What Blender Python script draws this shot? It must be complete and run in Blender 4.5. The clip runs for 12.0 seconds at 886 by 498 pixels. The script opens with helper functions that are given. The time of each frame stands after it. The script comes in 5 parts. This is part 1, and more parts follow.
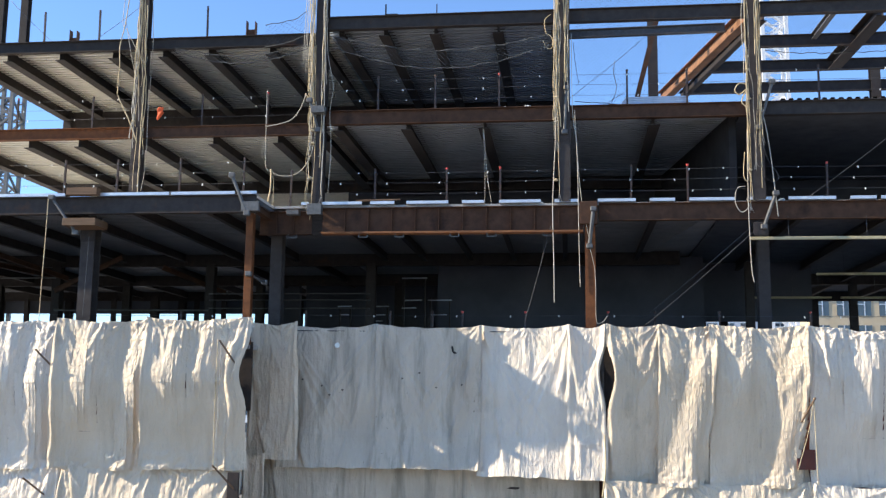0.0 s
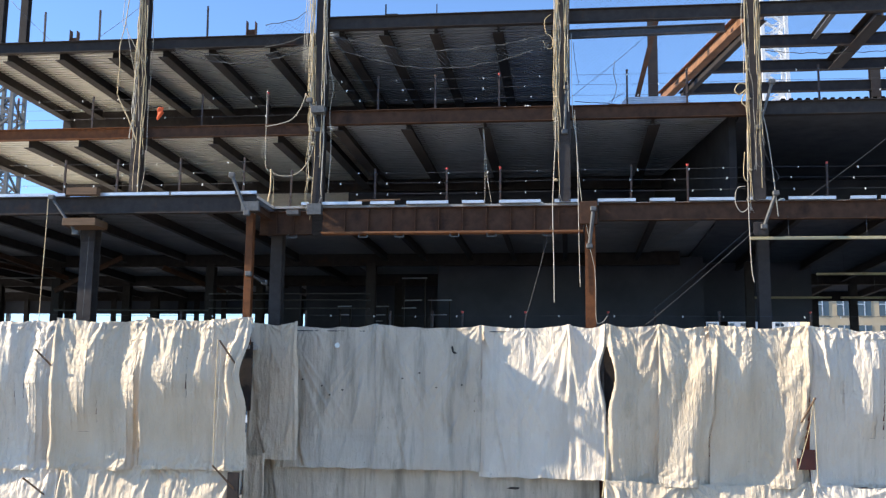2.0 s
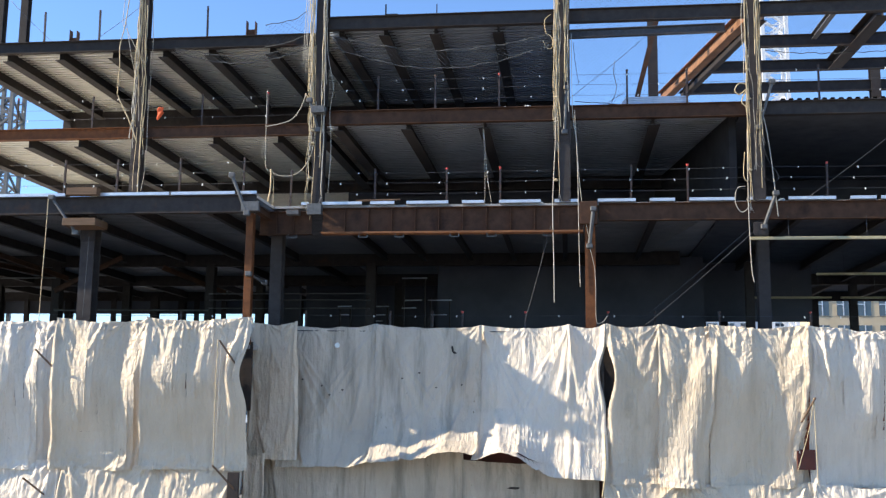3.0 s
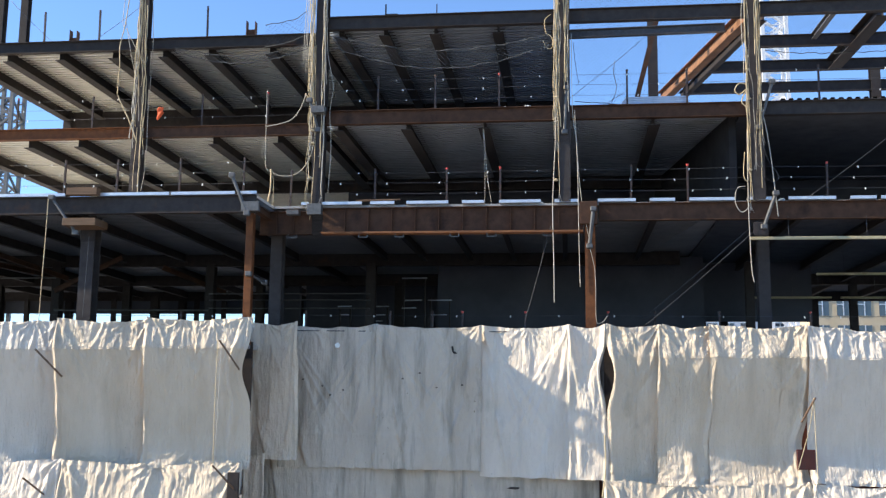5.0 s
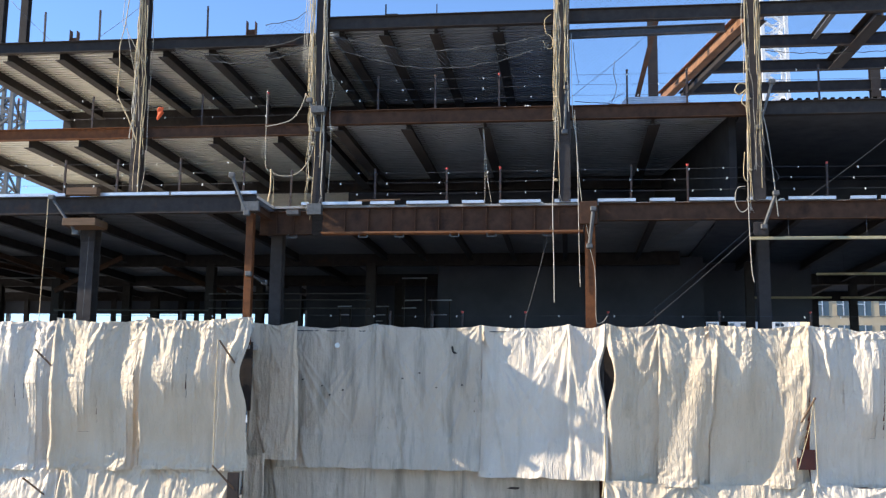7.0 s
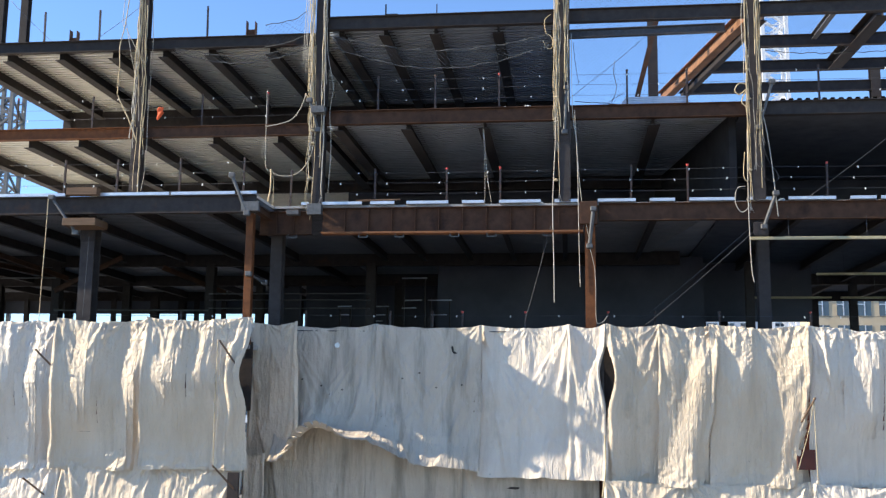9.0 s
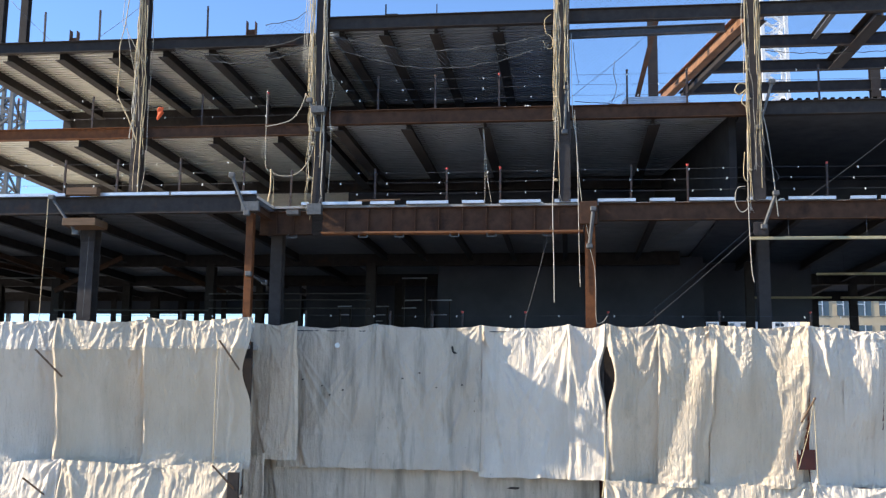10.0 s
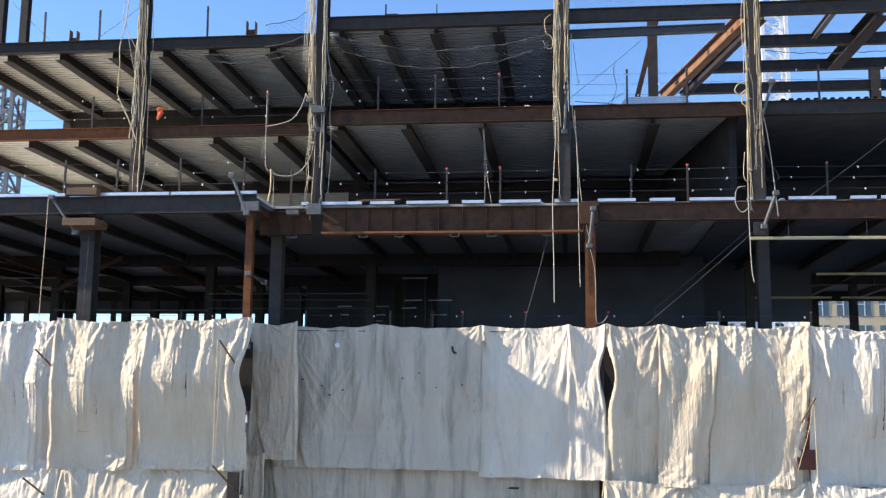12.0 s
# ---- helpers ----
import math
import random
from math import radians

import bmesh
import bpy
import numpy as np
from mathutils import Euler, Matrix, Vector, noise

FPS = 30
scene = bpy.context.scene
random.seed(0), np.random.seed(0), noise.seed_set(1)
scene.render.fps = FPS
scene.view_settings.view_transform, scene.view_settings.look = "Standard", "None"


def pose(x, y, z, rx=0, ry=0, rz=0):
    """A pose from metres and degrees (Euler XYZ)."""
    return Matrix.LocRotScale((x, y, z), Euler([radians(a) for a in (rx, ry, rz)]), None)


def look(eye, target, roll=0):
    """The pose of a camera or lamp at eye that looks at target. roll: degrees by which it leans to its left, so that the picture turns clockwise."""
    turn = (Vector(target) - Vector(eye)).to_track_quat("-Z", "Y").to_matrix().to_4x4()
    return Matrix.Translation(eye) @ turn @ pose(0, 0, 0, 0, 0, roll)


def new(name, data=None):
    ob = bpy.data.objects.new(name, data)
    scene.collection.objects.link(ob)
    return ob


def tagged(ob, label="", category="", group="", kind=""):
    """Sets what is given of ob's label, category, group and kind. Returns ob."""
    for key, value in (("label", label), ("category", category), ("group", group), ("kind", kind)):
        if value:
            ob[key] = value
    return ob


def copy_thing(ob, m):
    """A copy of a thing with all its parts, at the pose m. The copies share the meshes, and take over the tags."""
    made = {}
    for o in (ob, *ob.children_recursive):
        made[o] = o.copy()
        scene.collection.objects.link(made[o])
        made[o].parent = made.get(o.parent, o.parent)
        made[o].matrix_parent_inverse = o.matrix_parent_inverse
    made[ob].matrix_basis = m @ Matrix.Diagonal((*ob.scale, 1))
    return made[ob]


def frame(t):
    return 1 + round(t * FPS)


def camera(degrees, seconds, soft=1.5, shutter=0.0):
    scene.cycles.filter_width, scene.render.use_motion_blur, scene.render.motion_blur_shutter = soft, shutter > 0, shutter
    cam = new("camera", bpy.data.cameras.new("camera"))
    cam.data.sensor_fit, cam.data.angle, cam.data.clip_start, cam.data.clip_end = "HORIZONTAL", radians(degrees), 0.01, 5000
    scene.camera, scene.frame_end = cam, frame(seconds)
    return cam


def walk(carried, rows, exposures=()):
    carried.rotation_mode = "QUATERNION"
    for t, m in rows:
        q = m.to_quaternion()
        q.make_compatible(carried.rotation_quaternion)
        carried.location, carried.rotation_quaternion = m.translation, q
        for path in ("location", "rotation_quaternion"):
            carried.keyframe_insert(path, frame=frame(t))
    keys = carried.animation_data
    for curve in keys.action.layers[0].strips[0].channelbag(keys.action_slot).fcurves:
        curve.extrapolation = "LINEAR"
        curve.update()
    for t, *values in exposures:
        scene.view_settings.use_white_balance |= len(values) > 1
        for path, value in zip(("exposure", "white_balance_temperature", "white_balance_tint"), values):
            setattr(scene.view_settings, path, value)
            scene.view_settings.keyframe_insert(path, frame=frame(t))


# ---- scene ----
import functools

# ---- camera ----
cam = camera(46.69, 12.0, soft=1.35)
EYE = (0.0, -36.0, 6.5)
AIM = (-0.1205, 0.9814, 0.1495)
_aim = tuple(EYE[i] + 30 * AIM[i] for i in range(3))
walk(cam, [(0.0, look(EYE, _aim, 0.7)), (12.0, look(EYE, _aim, 0.7))], exposures=[(0.0, 0.93), (12.0, 0.93)])

# ---- light ----
SUN_WAY = Vector((-1.0, -0.156, 0.66)).normalized()      # towards the sun
world = bpy.data.worlds.new("sky")
scene.world = world
world.use_nodes = True
wn = world.node_tree.nodes
wl = world.node_tree.links
sky = wn.new("ShaderNodeTexSky")
sky.sky_type = "NISHITA"
sky.sun_disc = False
sky.sun_elevation = math.asin(SUN_WAY.z)
sky.sun_rotation = math.atan2(SUN_WAY.x, SUN_WAY.y)
sky.air_density, sky.dust_density, sky.ozone_density = 1.0, 0.0, 6.0
sky.altitude = 1500
wn["Background"].inputs["Strength"].default_value = 0.15
wl.new(sky.outputs[0], wn["Background"].inputs["Color"])
sun = new("sun", bpy.data.lights.new("sun", "SUN"))
sun.data.energy, sun.data.angle, sun.data.color = 5.0, radians(0.53), (1.0, 0.88, 0.70)
sun.matrix_world = look((0, 0, 60), tuple(Vector((0, 0, 60)) - SUN_WAY * 20))


# ---- materials ----
def mat(name, c1, c2, scale=4.0, rough=0.6, metal=0.0, bump=0.2, fine=40.0, stain=None, stain_scale=0.6, stain_at=0.58, spec=0.5, per_object=0.0, stretch=(1, 1, 1), coords="Object"):
    """Two tones mixed by a mid-size noise, a fine grain in relief, and stains of a shape of their own."""
    m = bpy.data.materials.new(name)
    m.use_nodes = True
    nt = m.node_tree
    N, L = nt.nodes, nt.links
    b = N["Principled BSDF"]
    geo = N.new("ShaderNodeTexCoord")
    mp = N.new("ShaderNodeMapping")
    mp.inputs["Scale"].default_value = stretch
    L.new(geo.outputs[coords], mp.inputs["Vector"])
    n1 = N.new("ShaderNodeTexNoise")
    n1.inputs["Scale"].default_value, n1.inputs["Detail"].default_value, n1.inputs["Roughness"].default_value = scale, 6, 0.62
    n2 = N.new("ShaderNodeTexNoise")
    n2.inputs["Scale"].default_value, n2.inputs["Detail"].default_value = fine, 3
    for n in (n1, n2):
        L.new(mp.outputs[0], n.inputs["Vector"])
    ramp = N.new("ShaderNodeValToRGB")
    ramp.color_ramp.elements[0].position, ramp.color_ramp.elements[1].position = 0.32, 0.68
    ramp.color_ramp.elements[0].color, ramp.color_ramp.elements[1].color = (*c1, 1), (*c2, 1)
    L.new(n1.outputs["Fac"], ramp.inputs["Fac"])
    col = ramp.outputs["Color"]
    if stain:
        n3 = N.new("ShaderNodeTexNoise")
        n3.inputs["Scale"].default_value, n3.inputs["Detail"].default_value, n3.inputs["Roughness"].default_value = stain_scale, 5, 0.65
        L.new(mp.outputs[0], n3.inputs["Vector"])
        r3 = N.new("ShaderNodeValToRGB")
        r3.color_ramp.elements[0].position, r3.color_ramp.elements[1].position = stain_at, stain_at + 0.16
        L.new(n3.outputs["Fac"], r3.inputs["Fac"])
        mx = N.new("ShaderNodeMix")
        mx.data_type = "RGBA"
        L.new(r3.outputs["Color"], mx.inputs["Factor"])
        L.new(col, mx.inputs[6])
        mx.inputs[7].default_value = (*stain, 1)
        col = mx.outputs[2]
    if per_object:
        oi = N.new("ShaderNodeObjectInfo")
        hs = N.new("ShaderNodeHueSaturation")
        mr = N.new("ShaderNodeMapRange")
        mr.inputs["To Min"].default_value, mr.inputs["To Max"].default_value = 1 - per_object, 1 + per_object
        L.new(oi.outputs["Random"], mr.inputs["Value"])
        L.new(mr.outputs[0], hs.inputs["Value"])
        L.new(col, hs.inputs["Color"])
        col = hs.outputs[0]
    L.new(col, b.inputs["Base Color"])
    rr = N.new("ShaderNodeMapRange")
    rr.inputs["To Min"].default_value, rr.inputs["To Max"].default_value = max(0.05, rough - 0.12), min(1, rough + 0.12)
    L.new(n1.outputs["Fac"], rr.inputs["Value"])
    L.new(rr.outputs[0], b.inputs["Roughness"])
    b.inputs["Metallic"].default_value = metal
    b.inputs["Specular IOR Level"].default_value = spec
    if bump:
        bp = N.new("ShaderNodeBump")
        bp.inputs["Strength"].default_value, bp.inputs["Distance"].default_value = bump, 0.01
        L.new(n2.outputs["Fac"], bp.inputs["Height"])
        L.new(bp.outputs[0], b.inputs["Normal"])
    return m


M_DARK = mat("painted_steel_dark", (0.040, 0.034, 0.032), (0.064, 0.055, 0.051), 3, 0.6, 0.0, 0.15, 30, (0.10, 0.055, 0.035), 0.9, 0.60, spec=0.10, per_object=0.2)
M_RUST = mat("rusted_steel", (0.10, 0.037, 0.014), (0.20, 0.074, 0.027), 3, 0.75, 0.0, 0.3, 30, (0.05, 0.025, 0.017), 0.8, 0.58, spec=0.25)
# Lighter copy of the rust, with the girder's sunlight in its base colour.
M_SUNRUST = mat("sunlit_rust_girder", (0.17, 0.075, 0.032), (0.30, 0.145, 0.068), 3, 0.75, 0.0, 0.3, 30, (0.08, 0.04, 0.025), 0.8, 0.6)
# Brighter rust that puts the sunlit flange edge into the colour.
M_FLANGE = mat("sunlit_rust_flange", (0.22, 0.085, 0.030), (0.33, 0.135, 0.050), 3, 0.7, 0.0, 0.3, 30)
# Darkest copy of the deck, with the third floor's shade in its colour.
M_GALVLOW = mat("shaded_low_deck", (0.20, 0.205, 0.215), (0.28, 0.285, 0.295), 2.0, 0.5, 0.3, 0.1, 60)
# Black of the added wall that stands for deep shade.
M_SHADEWALL = mat("shade_black_wall", (0.027, 0.026, 0.028), (0.042, 0.041, 0.043), 1.5, 0.95, 0.0, 0.3, 25, spec=0.05)
M_POLE = mat("brown_pole_wood", (0.12, 0.07, 0.04), (0.20, 0.12, 0.07), 8, 0.8, 0.0, 0.3)
M_BROWN = mat("brown_primer_steel", (0.058, 0.032, 0.021), (0.105, 0.055, 0.034), 2.5, 0.7, 0.0, 0.2, 30, (0.022, 0.015, 0.014), 0.7, 0.56, spec=0.12)
# Deck copy for the west bays, bounced sunlight in its warm pale tone.
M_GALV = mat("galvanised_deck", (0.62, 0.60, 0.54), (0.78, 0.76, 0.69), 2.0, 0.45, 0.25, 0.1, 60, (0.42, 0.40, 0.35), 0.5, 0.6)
# Darker copy for the middle bays, their shade put into the colour.
M_GALVM = mat("shaded_mid_deck", (0.40, 0.43, 0.465), (0.52, 0.55, 0.585), 2.0, 0.45, 0.3, 0.1, 60, (0.32, 0.32, 0.31), 0.5, 0.6)
M_EDGE = mat("galvanised_edge", (0.50, 0.53, 0.58), (0.66, 0.69, 0.74), 3.0, 0.35, 0.45, 0.1, 50)
# Unseen floor tops, pale so that they bounce light up to the decks.
M_CONC = mat("pale_concrete_floor", (0.55, 0.52, 0.46), (0.68, 0.65, 0.58), 1.2, 0.9, 0.0, 0.3, 30)
# Unseen floor tops set darker to bounce less light to the decks.
M_SCREED = mat("low_bounce_screed", (0.30, 0.29, 0.275), (0.42, 0.40, 0.38), 0.8, 0.9, 0.0, 0.3, 20)
# Depth of the floors: bluish haze put into a dark base colour.
M_DEPTH = mat("dark_depth_haze", (0.062, 0.066, 0.080), (0.100, 0.104, 0.120), 0.35, 0.95, 0.0, 0.2, 12, spec=0.05)
# Dark tone that puts the shade of the east bays into the colour.
M_SHADEDECK = mat("shade_dark_deck", (0.095, 0.098, 0.108), (0.14, 0.142, 0.152), 1.5, 0.95, 0.0, 0.4, 25, spec=0.05)
M_WOOD = mat("sawn_timber", (0.10, 0.055, 0.028), (0.17, 0.095, 0.050), 5, 0.75, 0.0, 0.3, 40, stretch=(0.3, 3, 3))
M_LUMBER = mat("pale_lumber", (0.40, 0.34, 0.20), (0.52, 0.45, 0.28), 4, 0.75, 0.0, 0.2, 40, stretch=(0.3, 3, 3))
M_ROPE = mat("weathered_rope", (0.45, 0.35, 0.20), (0.65, 0.53, 0.34), 20, 0.9, 0.0, 0.5, 120)
M_ROPEW = mat("pale_rope", (0.42, 0.38, 0.31), (0.58, 0.54, 0.46), 20, 0.9, 0.0, 0.5, 120)
M_POST = mat("guard_post_steel", (0.045, 0.028, 0.024), (0.08, 0.05, 0.04), 6, 0.6, 0.1, 0.2, 40)
M_CAP = mat("red_cap_plastic", (0.50, 0.05, 0.04), (0.62, 0.08, 0.06), 8, 0.45, 0.0, 0.1, 40)
M_WIRE = mat("steel_wire", (0.05, 0.05, 0.055), (0.10, 0.10, 0.105), 10, 0.5, 0.4, 0.0)
M_TAG = mat("white_flag_tape", (0.75, 0.75, 0.70), (0.85, 0.85, 0.80), 10, 0.6, 0.0, 0.1)
M_ORANGE = mat("orange_fabric", (0.70, 0.09, 0.02), (0.80, 0.14, 0.04), 6, 0.8, 0.0, 0.3, 60)
M_NET = mat("net_cord", (0.06, 0.066, 0.07), (0.10, 0.106, 0.11), 10, 0.85, 0.0, 0.0)
M_MAST = mat("white_mast_paint", (0.72, 0.73, 0.74), (0.82, 0.82, 0.82), 4, 0.5, 0.0, 0.1)
M_GROUND = mat("pale_street", (0.165, 0.157, 0.145), (0.24, 0.229, 0.212), 0.15, 0.95, 0.0, 0.4, 5)
def cloth(name, c1, c2, stain, amount, spots, runs=0.56):
    """Old tarp: two tones, runs of dirt down the cloth, dark spots, and a fine crinkle in relief."""
    m = mat(name, c1, c2, 0.9, 0.6, 0.0, 0.0, 22, stain, 0.7, 0.60, spec=0.3, stretch=(1, 0.4, 1), coords="UV")
    N, L = m.node_tree.nodes, m.node_tree.links
    b = N["Principled BSDF"]
    src = b.inputs["Base Color"].links[0].from_socket
    tc = N.new("ShaderNodeTexCoord")

    def tex(scale, stretch, detail=5):
        mp = N.new("ShaderNodeMapping")
        mp.inputs["Scale"].default_value = stretch
        L.new(tc.outputs["UV"], mp.inputs["Vector"])
        n = N.new("ShaderNodeTexNoise")
        n.inputs["Scale"].default_value, n.inputs["Detail"].default_value, n.inputs["Roughness"].default_value = scale, detail, 0.6
        L.new(mp.outputs[0], n.inputs["Vector"])
        return n.outputs["Fac"]

    for fac, lo, hi, colour in ((tex(1.5, (1, 0.12, 1)), runs, runs + 0.16, stain), (tex(7.0, (1, 0.7, 1), 2), 0.735, 0.76, (0.16, 0.12, 0.08))):
        r = N.new("ShaderNodeMapRange")
        r.inputs["From Min"].default_value, r.inputs["From Max"].default_value = lo, hi
        r.inputs["To Max"].default_value = amount if colour == stain else spots
        L.new(fac, r.inputs["Value"])
        mx = N.new("ShaderNodeMix")
        mx.data_type = "RGBA"
        L.new(r.outputs[0], mx.inputs["Factor"])
        L.new(src, mx.inputs[6])
        mx.inputs[7].default_value = (*colour, 1)
        src = mx.outputs[2]
    L.new(src, b.inputs["Base Color"])
    height = tex(6.5, (1, 0.5, 1), 5)
    for fac, much in ((tex(24, (1, 0.6, 1), 3), 0.3), (tex(11, (1, 0.13, 1), 3), 0.9)):
        add = N.new("ShaderNodeMath")
        add.operation = "MULTIPLY_ADD"
        L.new(fac, add.inputs[0])
        add.inputs[1].default_value = much
        L.new(height, add.inputs[2])
        height = add.outputs[0]
    bp = N.new("ShaderNodeBump")
    bp.inputs["Strength"].default_value, bp.inputs["Distance"].default_value = 0.75, 0.075
    L.new(height, bp.inputs["Height"])
    L.new(bp.outputs[0], b.inputs["Normal"])
    return m


M_TARP = cloth("cream_tarp", (0.61, 0.495, 0.355), (0.72, 0.605, 0.46), (0.42, 0.345, 0.245), 0.35, 0.5, 0.53)
M_TARPS = cloth("stained_tarp", (0.52, 0.435, 0.335), (0.65, 0.555, 0.435), (0.25, 0.215, 0.165), 0.8, 0.9, 0.49)
M_TARPW = cloth("white_tarp", (0.67, 0.575, 0.46), (0.79, 0.69, 0.565), (0.49, 0.43, 0.33), 0.5, 0.3)
# Dark of tears and strap; also stands for shade in the tarp gaps.
M_TORN_GAP = mat("dark_fabric_and_gap_shade", (0.02, 0.018, 0.016), (0.05, 0.035, 0.03), 6, 0.9, 0.0, 0.2)
M_REDBOARD = mat("red_oxide_board", (0.085, 0.022, 0.015), (0.15, 0.042, 0.026), 2, 0.8, 0.0, 0.3, 20, (0.06, 0.035, 0.03), 1.0, 0.55)
M_TAN = mat("tan_cladding", (0.50, 0.40, 0.26), (0.58, 0.47, 0.32), 0.5, 0.8, 0.0, 0.1, 10)
M_GLASS = mat("window_glass", (0.04, 0.06, 0.08), (0.07, 0.09, 0.11), 0.4, 0.1, 0.0, 0.0, spec=0.8)
M_GREYM = mat("grey_scaffold", (0.085, 0.084, 0.083), (0.15, 0.148, 0.143), 8, 0.5, 0.3, 0.1)


# ---- building blocks ----
def part(name, bm, material, parent=None, label="", smooth=False):
    me = bpy.data.meshes.new(name)
    bm.to_mesh(me)
    bm.free()
    me.materials.append(material)
    if smooth:
        for p in me.polygons:
            p.use_smooth = True
    ob = new(name, me)
    if parent is not None:
        ob.parent = parent
    if label:
        ob["label"] = label
    return ob


def box(bm, lo, hi, m=None):
    v = []
    for x in (lo[0], hi[0]):
        for y in (lo[1], hi[1]):
            for z in (lo[2], hi[2]):
                p = Vector((x, y, z))
                v.append(bm.verts.new(m @ p if m else p))
    for f in ((0, 1, 3, 2), (4, 6, 7, 5), (0, 4, 5, 1), (2, 3, 7, 6), (0, 2, 6, 4), (1, 5, 7, 3)):
        bm.faces.new([v[i] for i in f])


def axes(p, q, up=(0, 0, 1)):
    """A frame whose X runs from p to q and whose Z lies near up."""
    p, q = Vector(p), Vector(q)
    d = (q - p).normalized()
    s = Vector(up).cross(d).normalized()
    u = d.cross(s)
    m = Matrix((d, s, u)).transposed().to_4x4()
    m.translation = p
    return m, (q - p).length


def bar(bm, p, q, w, h, up=(0, 0, 1)):
    m, n = axes(p, q, up)
    box(bm, (0, -w / 2, -h / 2), (n, w / 2, h / 2), m)


def tube(bm, pts, r, n=5):
    pts = [Vector(p) for p in pts]
    rings = []
    for i, p in enumerate(pts):
        d = (pts[min(i + 1, len(pts) - 1)] - pts[max(i - 1, 0)])
        d = d.normalized() if d.length > 1e-6 else Vector((0, 0, 1))
        a = d.cross(Vector((0.31, 0.87, 0.38))).normalized()
        b = d.cross(a)
        rings.append([bm.verts.new(p + (a * math.cos(k * 2 * math.pi / n) + b * math.sin(k * 2 * math.pi / n)) * r) for k in range(n)])
    for r0, r1 in zip(rings, rings[1:]):
        for k in range(n):
            bm.faces.new((r0[k], r0[(k + 1) % n], r1[(k + 1) % n], r1[k]))
    bm.faces.new(rings[0][::-1])
    bm.faces.new(rings[-1])


def curve_points(ctrl, n=6):
    """A smooth line through the control points."""
    c = [Vector(p) for p in ctrl]
    out = []
    for i in range(len(c) - 1):
        p0, p1, p2, p3 = c[max(i - 1, 0)], c[i], c[i + 1], c[min(i + 2, len(c) - 1)]
        for k in range(n):
            t = k / n
            out.append(0.5 * ((2 * p1) + (p2 - p0) * t + (2 * p0 - 5 * p1 + 4 * p2 - p3) * t * t + (3 * p1 - p0 - 3 * p2 + p3) * t ** 3))
    return out + [c[-1]]


def ibeam(bm, p, q, depth, width, tf=0.025, tw=0.018, up=(0, 0, 1)):
    """A rolled section whose top centre line runs from p to q."""
    m, n = axes(p, q, up)
    box(bm, (0, -width / 2, -tf), (n, width / 2, 0), m)
    box(bm, (0, -width / 2, -depth), (n, width / 2, -depth + tf), m)
    box(bm, (0, -tw / 2, -depth + tf), (n, tw / 2, -tf), m)


def beam(p, q, depth=0.5, width=0.22, material=None, label="dark painted rolled steel floor beam", stiff=0, group="floor beams"):
    """A steel beam; stiff: its number of web stiffeners."""
    origin = (Vector(p) + Vector(q)) / 2
    bm = bmesh.new()
    a, b = Vector(p) - origin, Vector(q) - origin
    ibeam(bm, a, b, depth, width)
    if stiff:
        m, n = axes(a, b)
        for i in range(1, stiff + 1):
            x = n * i / (stiff + 1)
            box(bm, (x - 0.008, -width / 2 + 0.01, -depth + 0.026), (x + 0.008, width / 2 - 0.01, -0.026), m)
    ob = part("steel_beam", bm, material or M_DARK)
    ob.location = origin
    return tagged(ob, label, "beam", group)


def column(x, y, z0, z1, size=0.36, material=None, label="dark steel column of the frame", plates=()):
    ob = tagged(new("steel_column"), label, "column", "frame columns")
    ob.location = (x, y, z0)
    bm = bmesh.new()
    h = z1 - z0
    s = size / 2
    box(bm, (-s, -s, 0), (s, -s + 0.03, h))
    box(bm, (-s, s - 0.03, 0), (s, s, h))
    box(bm, (-0.012, -s + 0.03, 0), (0.012, s - 0.03, h))
    part("shaft", bm, material or M_DARK, ob)
    for z in plates:
        bm = bmesh.new()
        box(bm, (-s - 0.02, -s - 0.02, -0.22), (s + 0.02, -s - 0.001, 0.22))
        for i in (-1, 1):
            for k in (-0.15, -0.05, 0.05, 0.15):
                box(bm, (i * s * 0.6 - 0.02, -s - 0.045, k - 0.02), (i * s * 0.6 + 0.02, -s - 0.02, k + 0.02))
        p = part("splice_plate", bm, M_GREYM if z > 99 else M_DARK, ob)
        p.location = (0, 0, z - z0)
    return ob


def deck(name, x0, x1, y0, y1, z, material, label, skew=None):
    """Corrugated deck whose flutes run along x; the slots between its ribs narrow downwards; skew(y) gives x1."""
    bm = bmesh.new()
    pitch, dep = 0.305, 0.13
    prof = [(0, 0), (0.185, 0), (0.165, -dep), (0.325, -dep)]
    rows = []
    y = y0
    while y < y1:
        for dy, dz in prof:
            if y + dy <= y1:
                rows.append((y + dy, z + dz))
        y += pitch
    last = None
    nx = max(1, int((x1 - x0) / 3))
    for yy, zz in rows:
        xe = skew(yy) if skew else x1
        cur = [bm.verts.new((x0 + (xe - x0) * i / nx, yy, zz)) for i in range(nx + 1)]
        if last:
            for i in range(nx):
                bm.faces.new((last[i], last[i + 1], cur[i + 1], cur[i]))
        last = cur
    return tagged(part(name, bm, material), label, "deck", kind="structure")


def slab(name, x0, x1, y0, y1, z0, z1, material, label, category="floor"):
    bm = bmesh.new()
    box(bm, (x0, y0, z0), (x1, y1, z1))
    return tagged(part(name, bm, material), label, category, kind="structure")



# ---- levels and lines of the plan ----
L2, L3, L4, L5 = 8.45, 13.62, 17.15, 20.78       # tops of the floors
FRONT, BACK, FWD = 0.0, 1.6, -2.1                # the three lines of the front
XL, XR, DEEP = -24.5, 22.0, 27.0
CORNER = -9.05                                    # where the set-back bay meets the front line

